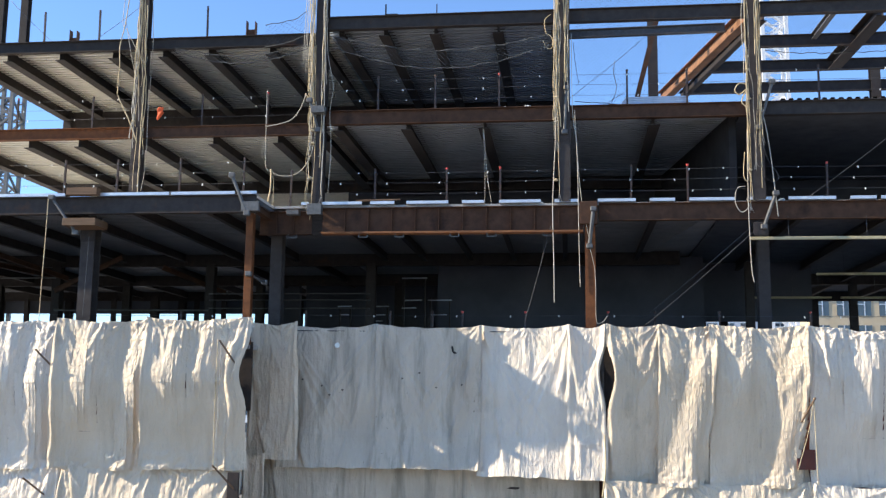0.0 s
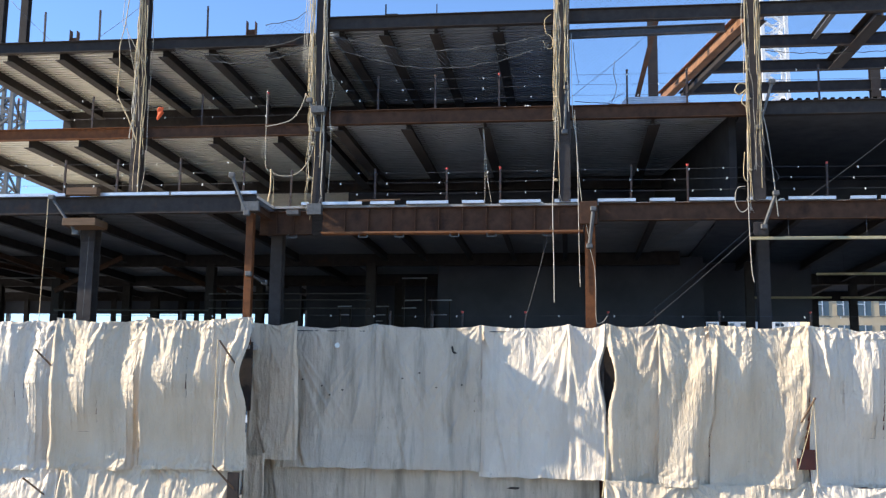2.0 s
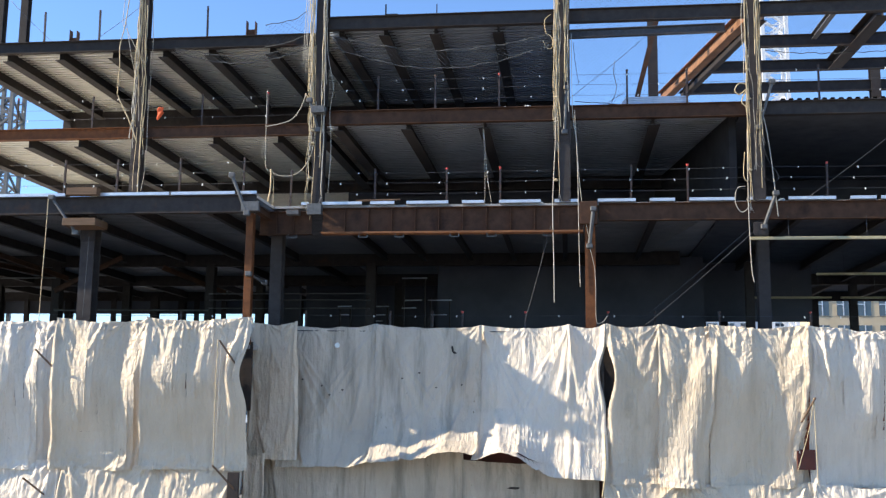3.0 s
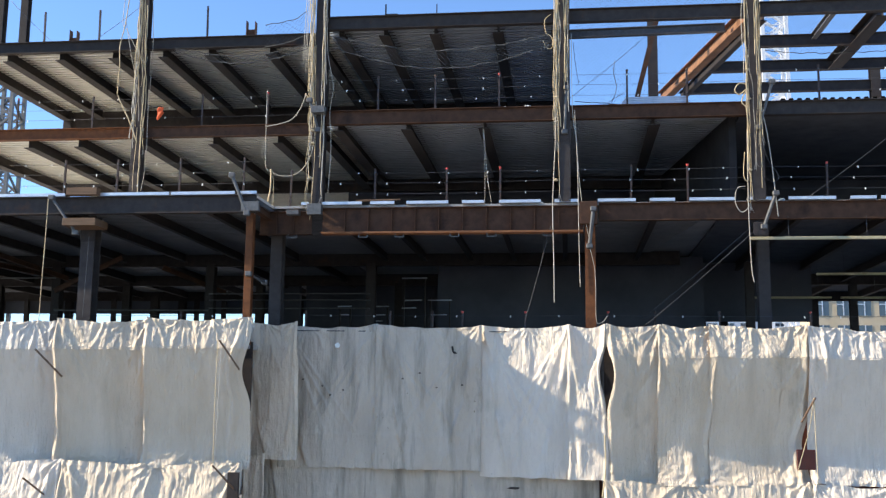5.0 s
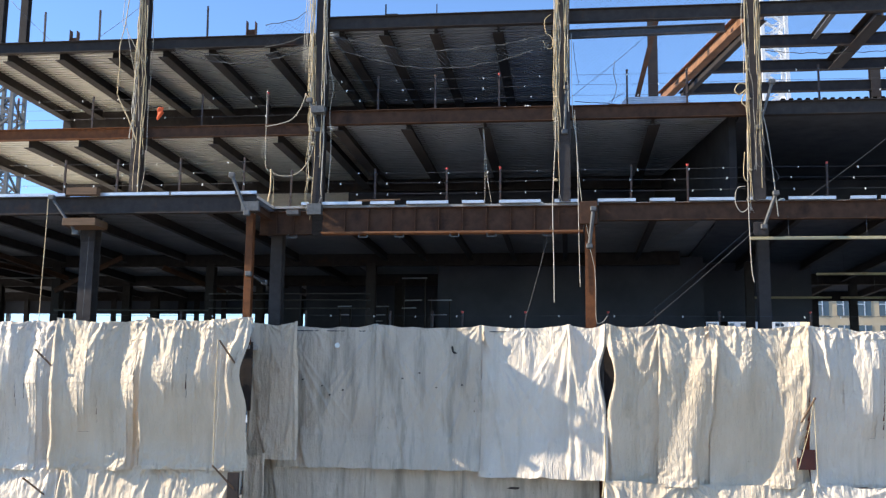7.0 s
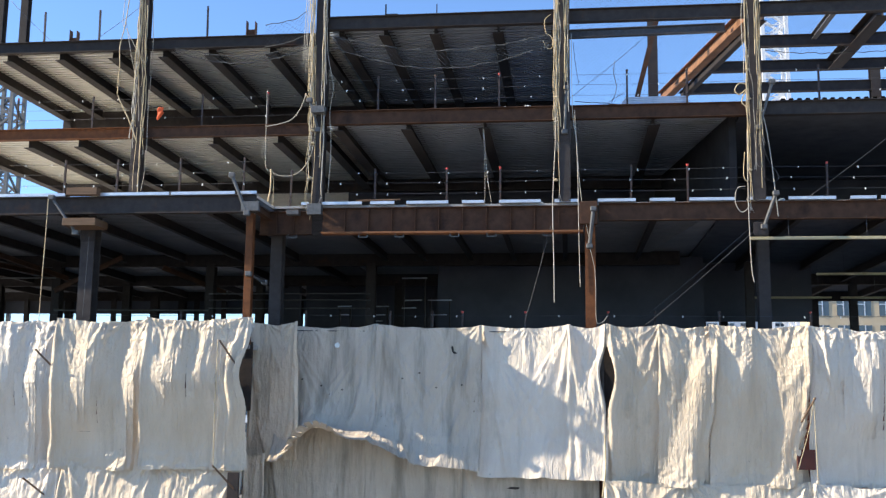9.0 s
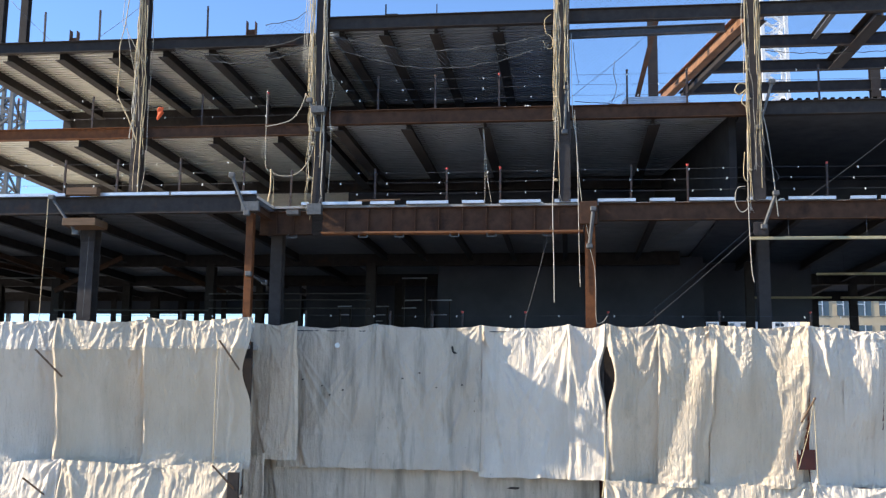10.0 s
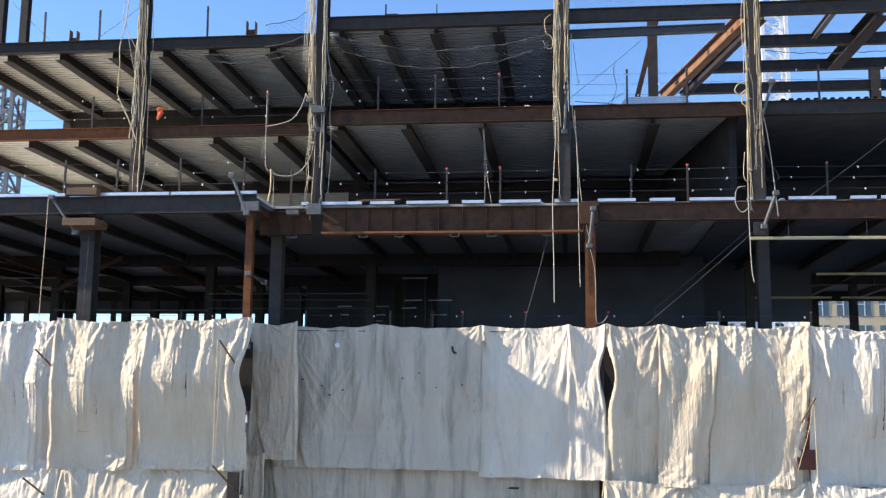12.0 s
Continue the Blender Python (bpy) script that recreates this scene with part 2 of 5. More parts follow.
# ground: one sheet to the horizon
bm = bmesh.new()
box(bm, (-1500, -1500, -0.3), (1500, 1500, 0))
tagged(part("ground", bm, M_GROUND), "pale dusty site ground and pavement", "ground", kind="structure")

# floors: concrete on top, corrugated deck below
def skew4(y):
    return 5.93 - 0.157 * y


slab("floor_5_west", XL, CORNER, BACK, DEEP, L5 - 0.10, L5 - 0.01, M_CONC, "bare concrete floor on steel deck")
slab("floor_5_mid", CORNER + 0.01, -0.05, FRONT, DEEP, L5 - 0.10, L5 - 0.01, M_CONC, "bare concrete floor on steel deck")
slab("floor_4_west", XL, CORNER, BACK, DEEP, L4 - 0.10, L4 - 0.01, M_CONC, "bare concrete floor on steel deck")
slab("floor_4_mid", CORNER + 0.01, XR, FRONT, DEEP, L4 - 0.10, L4 - 0.01, M_SCREED, "bare concrete floor on steel deck")
slab("floor_3_west", -40, -10.7, FWD, DEEP, L3 - 0.10, L3 - 0.01, M_CONC, "bare concrete floor on steel deck")
slab("floor_3_mid", -10.69, XR, FRONT, DEEP, L3 - 0.10, L3 - 0.01, M_SCREED, "bare concrete floor on steel deck")
slab("floor_2_west", -40, -10.9, FWD + 0.5, 0.59, L2 - 0.15, L2, M_SCREED, "bare concrete floor behind the tarps")
slab("floor_2", -40, XR, 0.6, DEEP, L2 - 0.15, L2, M_SCREED, "bare concrete floor behind the tarps")
slab("floor_1", -40, XR, 0.6, DEEP, 3.2, 3.4, M_SCREED, "bare concrete floor behind the tarps")
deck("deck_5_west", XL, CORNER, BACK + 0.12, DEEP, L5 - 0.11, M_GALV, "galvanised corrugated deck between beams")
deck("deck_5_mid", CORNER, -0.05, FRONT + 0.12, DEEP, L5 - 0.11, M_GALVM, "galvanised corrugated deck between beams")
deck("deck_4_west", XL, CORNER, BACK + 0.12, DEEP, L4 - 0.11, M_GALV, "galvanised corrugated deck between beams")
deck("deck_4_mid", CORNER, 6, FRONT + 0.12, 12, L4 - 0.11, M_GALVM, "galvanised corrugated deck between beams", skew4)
deck("deck_3_west", -40, -10.7, FWD + 0.12, DEEP, L3 - 0.11, M_GALVLOW, "galvanised corrugated deck between beams")
deck("deck_3_mid", -10.7, 5, FRONT + 0.12, 12, L3 - 0.11, M_GALVLOW, "galvanised corrugated deck between beams", lambda y: 5.35 - 0.157 * y)
# Dark sheets under the east decks, standing for their unlit part.
slab("shade_deck_4", 6.2, XR, FRONT + 0.15, DEEP, L4 - 0.24, L4 - 0.11, M_SHADEDECK, "dark sheet under the deck for the shade there", "deck")
slab("shade_deck_3", 5.6, XR, FRONT + 0.15, DEEP, L3 - 0.24, L3 - 0.11, M_SHADEDECK, "dark sheet under the deck for the shade there", "deck")

# dark walls added in the depth of the building, standing for its shade
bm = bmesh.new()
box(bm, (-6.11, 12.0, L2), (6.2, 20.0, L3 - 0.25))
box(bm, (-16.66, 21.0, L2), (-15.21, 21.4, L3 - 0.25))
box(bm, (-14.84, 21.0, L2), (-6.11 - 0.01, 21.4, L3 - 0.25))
tagged(part("dark_depth_lower", bm, M_DEPTH), "dark wall added deep inside the frame for its shade", "wall", kind="structure")
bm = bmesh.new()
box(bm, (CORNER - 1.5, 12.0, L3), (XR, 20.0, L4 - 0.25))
tagged(part("dark_depth_middle", bm, M_DEPTH), "dark wall added deep inside the frame for its shade", "wall", kind="structure")
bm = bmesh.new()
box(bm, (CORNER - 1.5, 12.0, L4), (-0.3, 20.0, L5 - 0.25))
tagged(part("dark_depth_upper", bm, M_DEPTH), "dark wall added deep inside the frame for its shade", "wall", kind="structure")
# Black wall added along the skewed deck edge, standing for the shade there.
bm = bmesh.new()
a, b = skew4(0.9), skew4(12)
pts = [(a, 0.9), (a + 0.25, 0.9), (b + 0.25, 11.9), (b, 11.9)]
lo = [bm.verts.new((x, y, L3)) for x, y in pts]
hi = [bm.verts.new((x, y, L4 - 0.25)) for x, y in pts]
bm.faces.new(lo[::-1]), bm.faces.new(hi)
for i in range(4):
    bm.faces.new((lo[i], lo[(i + 1) % 4], hi[(i + 1) % 4], hi[i]))
tagged(part("shade_partition", bm, M_SHADEWALL), "dark stand-in wall for the shade running into the floor", "wall", kind="structure")

# The east band is added as well and carries on the dark depth.
slab("dark_depth_east", 6.21, 11.44, 14.0, 14.3, 10.56, L3 - 0.25, M_DEPTH, "dark band across the depth of the floor", "wall")
slab("spandrel_west", -40, CORNER - 2.0, DEEP, DEEP + 0.3, 12.03, 12.91, M_DEPTH, "dark band across the depth of the floor", "wall")

# ---- steel: beams along the front ----
beam((XL, BACK, L5), (CORNER - 0.2, BACK, L5), 0.46, 0.26, label="dark painted steel edge beam of the top floor")
beam((CORNER + 0.2, FRONT, L5), (-0.3, FRONT, L5), 0.50, 0.26, label="dark painted steel edge beam of the top floor")
beam((0.12, FRONT, L5), (6.4, FRONT, L5), 0.50, 0.26, label="dark painted steel beam open to the sky")
beam((6.8, FRONT, L5 + 0.03), (XR, FRONT, L5 + 0.05), 0.48, 0.26, label="dark painted steel beam open to the sky")
beam((XL, BACK, L4), (-16.95, BACK, L4), 0.44, 0.24, M_RUST, "rust red steel edge beam in the sun")
beam((-16.55, BACK, L4), (CORNER - 0.2, BACK, L4), 0.44, 0.24, M_BROWN, "brown primed steel edge beam")
beam((CORNER + 0.2, FRONT, L4), (-0.3, FRONT, L4), 0.52, 0.26, M_BROWN, "brown primed steel edge beam")
beam((0.12, FRONT, L4), (6.4, FRONT, L4), 0.50, 0.26, M_BROWN, "brown primed steel edge beam")
beam((6.8, FRONT, L4), (XR, FRONT, L4), 0.50, 0.26, M_DARK, "dark painted steel edge beam")
beam((CORNER + 0.2, FRONT, L3 - 0.12), (0.55, FRONT, L3 - 0.12), 0.90, 0.32, M_BROWN, "deep rust brown plate girder with stiffeners", stiff=10)
# Strip added along the girder's foot to draw its sunlit edge.
beam((CORNER + 0.2, FRONT - 0.03, L3 - 1.022), (0.55, FRONT - 0.03, L3 - 1.022), 0.06, 0.46, M_FLANGE, "rust flange strip under the girder, its colour lightened for the sun")
beam((-11.2, 0.05, L3 - 0.22), (CORNER - 0.2, 0.05, L3 - 0.22), 0.85, 0.3, M_BROWN, "brown primed plate girder", stiff=2)
beam((1.1, FRONT, L3 - 0.05), (XR, FRONT, L3 - 0.05), 0.62, 0.26, M_BROWN, "brown primed steel edge beam")
beam((-40, FWD, L3 - 0.02), (-10.7, FWD, L3 - 0.02), 0.62, 0.26, M_DARK, "dark painted steel edge beam of the projecting floor")
beam((-10.85, FWD + 0.2, L3 - 0.02), (-10.85, 1.4, L3 - 0.02), 0.5, 0.24, M_BROWN, "brown return beam of the projecting floor")

# beams into the depth
for x in (-24.4, -22.6, -20.35, -18.1, -16.0, -14.1, -11.6, -9.5):
    beam((x, BACK + 0.15, L5 - 0.19), (x, 10.4, L5 - 0.19), 0.52, 0.40, group="infill beams")
for x in (-8.45, -6.75, -4.85, -2.5, -0.35):
    beam((x, FRONT + 0.15, L5 - 0.19), (x, 10.4, L5 - 0.19), 0.52, 0.40, group="infill beams")
for x in (-24.4, -21.4, -19.3, -16.6, -13.75, -11.15, -9.3):
    beam((x, BACK + 0.15, L4 - 0.19), (x, 10.4, L4 - 0.19), 0.52, 0.40, group="infill beams")
for x in (-8.4, -5.85, -3.0, -0.2, 3.1):
    beam((x, FRONT + 0.15, L4 - 0.19), (x, 10.4, L4 - 0.19), 0.52, 0.40, group="infill beams")
for x in (-33.5, -31, -29, -27, -24, -21, -18, -15.2, -12.5):
    beam((x, FWD + 0.15, L3 - 0.19), (x, 10.4, L3 - 0.19), 0.42, 0.20, group="infill beams")
for x in (-8.3, -6.5, -4.35, -2.4, -0.1, 3.05):
    beam((x, FRONT + 0.15, L3 - 0.19), (x, 10.4, L3 - 0.19), 0.42, 0.20, group="infill beams")
# girders along the building in the depth
for z in (L5, L4, L3):
    x0 = -40 if z == L3 else XL
    for y in (10.6, 18.5, 26.8):
        xe = -0.3 if z == L5 else (5.0 if y < 12 else XR)
        beam((x0, y, z - 0.19), (xe, y, z - 0.19), 1.0 if z > 20 and y < 12 else 0.62, 0.24, group="inner girders")
for x in (-33, -30, -27, -24, -20, -16, -12):
    beam((x, 10.8, L3 - 0.19), (x, 26.6, L3 - 0.19), 0.45, 0.2, group="infill beams")
for x in (8, 11, 14, 17, 20, 21.8):
    beam((x, 0.2, L3 - 0.25), (x, 26.6, L3 - 0.25), 0.40, 0.2, group="infill beams")

# ---- columns ----
column(-16.75, BACK, L3, 24.0, 0.40, plates=(15.6, 19.0))
column(-24.3, BACK + 0.2, L3, 24.0, 0.36)
column(-24.4, 10.6, L3, 22.5, 0.40)
column(CORNER, FRONT, L3 - 0.1, 24.0, 0.42, M_DARK, "brown steel column wrapped in hanging ropes", plates=(16.0,))
column(-0.08, FRONT, L3, 24.0, 0.40, M_DARK, "brown steel column wrapped in hanging ropes", plates=(16.0,))
column(6.58, FRONT, L3, 24.0, 0.44, M_DARK, "dark steel column wrapped in hanging ropes", plates=(12.6,))
column(14.0, FRONT, L2, 24.0, 0.42, M_DARK)
column(21.7, FRONT, L2, 24.0, 0.42, M_DARK)
column(0.79, FRONT, L2, L3 - 0.1, 0.36, M_RUST, "rust brown steel column below the girder")
column(6.95, 1.6, L2, L3 - 0.6, 0.42, M_DARK, "dark steel column below the edge beam")
column(-17.0, FWD + 0.75, L2, L3 - 0.6, 0.52, M_DARK, "dark steel column under the projecting floor", plates=(12.3,))
column(-11.0, FWD + 0.42, L2, L3 - 0.6, 0.26, M_RUST, "slim rust orange column lit by the sun")
column(-10.75, 0.95, L2, L3 - 0.6, 0.44, M_DARK, "dark steel column in the shade")
for x in (-39, -32, -24.4, -16.75, CORNER):
    for y in (10.6, 18.5, 26.8):
        column(x, y, L2, L3 - 0.7, 0.42, M_DARK, "dark inner steel column in the shade")
for x in (8.0, 14.5, 21.0):
    for y in (10.6, 18.5, 26.8):
        column(x, y, L2, L3 - 0.7, 0.36, M_DARK, "dark inner steel column in the shade")

for i in range(13):
    column(-39 + 2.2 * i + 0.3 * math.sin(i * 2.1), 26.0 + 0.8 * math.sin(i), L2, L3 - 0.7, 0.26 + 0.2 * (i % 3 == 0), M_DARK, "dark post on the far side of the floor")

# ---- open steel to the right of the top floor ----
beam((0.0, 1.75, L5 - 0.13), (5.9, 1.75, L5 - 0.05), 0.32, 0.22, M_GREYM, "grey weathered steel beam open to the sky")
for y, x0, x1 in ((3.35, 7.0, 15), (6.35, 6.0, 16), (9.3, 5.2, 17)):
    beam((x0, y, L5), (x1, y, L5), 0.46, 0.22, label="dark painted steel beam open to the sky")
beam((6.5, 0.3, L5), (4.3, 10.5, L5), 0.55, 0.34, M_SUNRUST, "rust orange girder running back in the sun")
beam((7.1, 0.6, L5 - 0.02), (5.2, 10.5, L5 - 0.02), 0.40, 0.22, M_DARK, "dark girder running back under the sky")
beam((11.15, 0.3, L5), (10.9, 6.2, L5), 0.5, 0.5, M_DARK, "dark girder running back under the sky")
beam((9.55, 0.1, L5), (9.45, 3.2, L5), 0.25, 0.2, M_GREYM, "grey weathered runner between beams")
column(3.75, 8.0, L4, 23.6, 0.40, M_DARK, "brown steel column behind the open steel")
column(13.4, 9.3, L4, 21.6, 0.40, M_DARK, "brown steel column behind the open steel")
bm = bmesh.new()
bar(bm, (2.40, 4.0, L4), (3.66, 4.0, 22.1), 0.20, 0.20, (0, 1, 0))
tagged(part("diagonal_brace", bm, M_BROWN), "brown slanting steel brace on the floor", "brace")

# ---- tarps: rigid strips hinged on one another ----
def ridge(u, v, w, h, line):
    """A fold along a slanting line: (u0, v0, u1, v1 as shares, height, left width, right width in metres, end share)."""
    u0, v0, u1, v1, high, wl, wr, end = line
    q = (v / h - v0) / (v1 - v0)
    if q < -0.05:
        return 0.0
    a = u - w * (u0 + (u1 - u0) * q)
    a = a / wl if a < 0 else a / wr
    if abs(a) >= 1:
        return 0.0
    grow = min(1.0, (q + 0.05) / 0.22)
    fade = max(0.0, min(1.0, (end - v / h) / 0.22))
    return high * (1 - a * a) ** 2 * grow * grow * (3 - 2 * grow) * fade * fade * (3 - 2 * fade)


COMB = 0.205                    # share of the height at which the rail behind presses the cloth out


def side_folds(u, v, w, h, seed, deep, lines, fans):
    """Cloth tied along its top, pressed over a rail, with standing folds along lines and pleats under each tie."""
    n = noise.noise
    d = sum(ridge(u + 0.10 * n((v * 0.9, seed, k)), v, w, h, ln) for k, ln in enumerate(lines))
    for k, fu in enumerate(fans):
        ax = u - fu * w
        far = 1.25 if fu > 0.9 else 0.75
        r = math.hypot(ax, v + 0.06)
        th = math.atan2(ax, 0.75 * v + 0.06) + 0.16 * n((r * 1.1, k, seed))
        c = 1 - abs(math.sin(th * 6.5 + seed + k + 0.8 * n((th * 2.0, seed, k))))
        d += 0.10 * c ** 1.5 * math.exp(-r / far) * min(1, r / 0.2) * (0.65 + 0.7 * n((th * 3, r * 0.8, seed + k)))
    # fine puckers hanging in festoons between the ties, fading downwards
    arch = abs(math.sin(math.pi * (u / w * max(1, len(fans) - 1) + 0.1 * n((seed, 0, 0)))))
    reach = (0.22 + 0.24 * arch + 0.22 * n((u * 1.1, seed, 6))) * h
    m = 1 / (1 + math.exp((v - reach) / (0.045 * h)))
    wave = v - 0.34 * arch * min(1, v / 0.8) + 0.20 * n((u * 1.7, v * 1.7, seed)) + 0.06 * n((u * 5, v * 5, seed))
    d += 0.006 * math.sin(wave * 41 + 4.0 * n((u * 1.3, v * 0.9, seed + 2))) * m * max(0, 0.5 + 1.3 * n((u * 1.9, v * 1.5, seed + 9))) * min(1, v / 0.25)
    # streaks that slant away from the ties
    tie = min(fans, key=lambda q: abs(u - q * w))
    slant = u - (u - tie * w) * min(0.7, 0.3 * v)
    warp = 0.25 * n((u * 0.8, v * 0.4, seed))
    d += 0.042 * (1 - 2 * abs(n((slant * 3.4 + warp * 3, v * 0.5, seed + 7.7)))) * (0.16 + m)
    d += 0.038 * n((slant * 8.0 + warp * 6, v * 1.2, seed + 1.3)) * (0.14 + m)
    d += 0.013 * n((slant * 19 + warp * 8, v * 3.5, seed + 2.3)) * (0.05 + m)
    # ends of the puckers below the rail
    c = v - COMB * h
    if c > -0.3:
        d += 0.013 * n((u * 15 + warp * 4, v * 1.2, seed + 5.3)) * math.exp(-max(0, c) / (0.16 + 0.25 * max(0, n((u * 1.2, 3, seed))))) * min(1, (c + 0.3) / 0.3)
    # hem: a sewn line and crumpled cloth under it
    e = max(0.0, (v / h - 0.83) / 0.17)
    d += 0.10 * e * n((u * 1.4, v * 1.5, seed + 4)) + 0.045 * e * (1 - 2 * abs(n((u * 3.1 + v, v * 3.3, seed + 6))))
    d += 0.012 * math.exp(-((h - v - 0.10) / 0.035) ** 2)
    d += 0.07 * n((u * 0.55, v * 0.35, seed + 3.1)) + 0.012 * n((u * 2.0, v * 1.1, seed + 8.2))
    return deep * d


def folds(u, v, w, h, seed, deep, fan=1.35):
    """How far the cloth stands out at u metres across and v metres down."""
    n = noise.noise
    d = 0.0
    wob = n((seed, v * 0.5, 2.0))
    mid = w * (0.45 + 0.3 * n((seed * 3.3, 0.5, 0.5)))
    # pleats that fan out from the nearest point where it is tied
    hx = min((0.0, mid, w), key=lambda q: abs(u - q))
    near = sorted(abs(u - q) for q in (0.0, mid, w))
    ax = u - hx
    r = math.hypot(ax, v + 0.10)
    th = math.atan2(ax, 0.6 * v + 0.10) + 0.16 * n((r * 1.1, hx, seed))
    c = math.sin(th * (9 + 2 * wob) + seed * 1.7 + hx)
    soft = 0.5 if fan > 2 else 1.0
    d += 0.085 * soft * (1 - abs(c)) ** 1.5 * math.exp(-r / fan) * min(1, r / 0.3) * min(1, (near[1] - near[0]) / 0.35)
    # long folds that fall from the corners
    for k, (s0, s1) in enumerate(((0.05, 0.30 + 0.2 * n((seed, 1, 1))), (0.96, 0.66 + 0.25 * n((seed, 2, 2))), (0.5, 0.47 + 0.2 * n((seed, 3, 3))))):
        line = w * (s0 + (s1 - s0) * max(0, min(1, v / h)) ** 1.3) + 0.06 * n((v * 0.8, seed, k)) * (1 + v / h)
        a = (u - line) / (0.05 if u < line else 0.20)
        d += (0.13, 0.12, 0.06)[k] * math.exp(-a * a) * min(1, abs(n((seed + k, v * 0.55, 9.0)) * 2.6))
    # tension creases from the upper corners towards the middle of the hem
    if fan > 2:
        for k in range(6):
            c0 = (0.02, 0.98)[k % 2]
            c1 = 0.5 + (0.5 - c0) * (0.62, 0.28, -0.05)[k // 2] * (1 + 0.4 * n((seed, k, 5)))
            q = max(0, min(1, v / (h * 0.74)))
            a = (u - w * (c0 + (c1 - c0) * q)) * (1 if k % 2 else -1) / (0.030 if (u < w * (c0 + (c1 - c0) * q)) == (k % 2 == 1) else 0.13)
            d += 0.042 * math.exp(-a * a) * math.sin(math.pi * max(0.0, min(1.0, v / (h * 0.80)))) ** 0.6
        d += 0.014 * math.exp(-((v - 0.77 * h - 0.05 * n((u * 0.8, seed, 0))) / 0.06) ** 2)
    # gathered side edges
    for e in (u, w - u):
        d += 0.11 * math.exp(-((e - 0.07 - 0.05 * wob) / 0.07) ** 2) * (0.6 + 0.8 * n((e * 0.1, v * 1.2, seed + 4)))
    d += 0.13 * n((u * 0.7, v * 0.35, seed + 3.1)) + 0.05 * n((u * 1.5 + v * 0.4, v * 0.5, seed + 8.2))
    # streaks of fine puckers: far down at the ties, short between them, and again at the hem
    far = (0.25 if fan > 2 else 0.10) + (0.42 if fan > 2 else 0.26) * abs(math.sin(math.pi * u / w * 2 + seed)) + 0.25 * n((u * 1.7, seed, 6))
    m = 1 / (1 + math.exp((v / h - far) * 11))
    m += 0.7 * math.exp(-max(0, h - v) / 0.35)
    warp = 0.22 * n((u * 0.8, v * 0.4, seed))
    d += 0.036 * soft * (1 - 2 * abs(n((u * 2.9 + warp * 2 + 0.35 * v * math.sin(seed), v * 0.55, seed + 7.7)))) * (0.12 + m)
    d += 0.032 * soft * (1 - 2 * abs(n((u * 7.0 + warp * 5, v * 1.5, seed + 1.3)))) * (0.08 + m)
    d += 0.014 * soft * n((u * 17 + warp * 8, v * 4.5, seed + 5.3)) * (0.25 + m)
    return deep * d


def strip(name, w, h, u0, u1, v0, v1, seed, deep, material, parent, hem=False, sag=0.0, fan=1.35, nip=(0, 0, 0.12), still=None, ties=()):
    """A rigid piece of cloth between u0..u1 and v0..v1, hinged at its upper edge; nip draws in its side edges."""
    step = 0.045 if still is None else 0.034
    nu, nv = max(3, int((u1 - u0) / step)), max(3, int((v1 - v0) / step))
    du, dv = (u1 - u0) / nu, (v1 - v0) / nv
    stand = [[folds(u0 + du * i, v0 + dv * j, w, h, seed, deep, fan) if still is None else side_folds(u0 + du * i, v0 + dv * j, w, h, seed, deep, still, ties) for i in range(-1, nu + 2)] for j in range(-1, nv + 2)]
    verts, normals, faces = [], [], []
    for j in range(nv + 1):
        v = v0 + dv * j
        for i in range(nu + 1):
            u = u0 + du * i
            z = -(v - v0)
            if v0 == 0:
                z += -sag * math.sin(math.pi * u / w) * max(0, 1 - v / 0.6) + 0.07 * noise.noise((u * 1.6, 0, seed)) * max(0, 1 - v / 0.5)
            if hem and j == nv:
                z += 0.05 * noise.noise((u * 2, 3, seed))
            bow = math.sin(math.pi * min(1, max(0, (v / h - nip[2]) / 0.5))) ** 2
            x = u - w / 2 + nip[0] * bow * (1 - u / w) ** 3 - nip[1] * bow * (u / w) ** 3
            x += 0.05 * noise.noise((v * 0.8, seed, 1)) * (1 - min(1, min(u, w - u) / 0.4))
            verts.append((x, 0.10 * deep - stand[j + 1][i + 1], z))
            gu = (stand[j + 1][i + 2] - stand[j + 1][i]) / (2 * du)
            gv = (stand[j + 2][i + 1] - stand[j][i + 1]) / (2 * dv)
            normals.append(Vector((-gu, -1, gv)).normalized())
    for j in range(nv):
        for i in range(nu):
            a = j * (nu + 1) + i
            faces.append((a, a + nu + 1, a + nu + 2, a + 1))
    me = bpy.data.meshes.new(name)
    me.from_pydata(verts, [], faces)
    me.polygons.foreach_set("use_smooth", [True] * len(me.polygons))
    me.normals_split_custom_set_from_vertices(normals)
    uv = me.uv_layers.new(name="cloth")
    flat = []
    for lp in me.loops:
        j, i = divmod(lp.vertex_index, nu + 1)
        flat += [u0 + du * i + seed * 3.7, v0 + dv * j + seed]
    uv.data.foreach_set("uv", flat)
    me.materials.append(material)
    ob = new(name, me)
    ob.parent = parent
    return ob


TARPS = []                      # (strips, kind, heights) for motions()
SIDE = (0.07, 0.14, COMB, 0.26, 0.315, 0.37, 0.425, 0.48, 0.535, 0.59, 0.645, 0.70, 0.76, 0.82, 0.88, 0.94)
MIDDLE = (0.30, 0.43, 0.55, 0.64, 0.73, 0.82, 0.91)


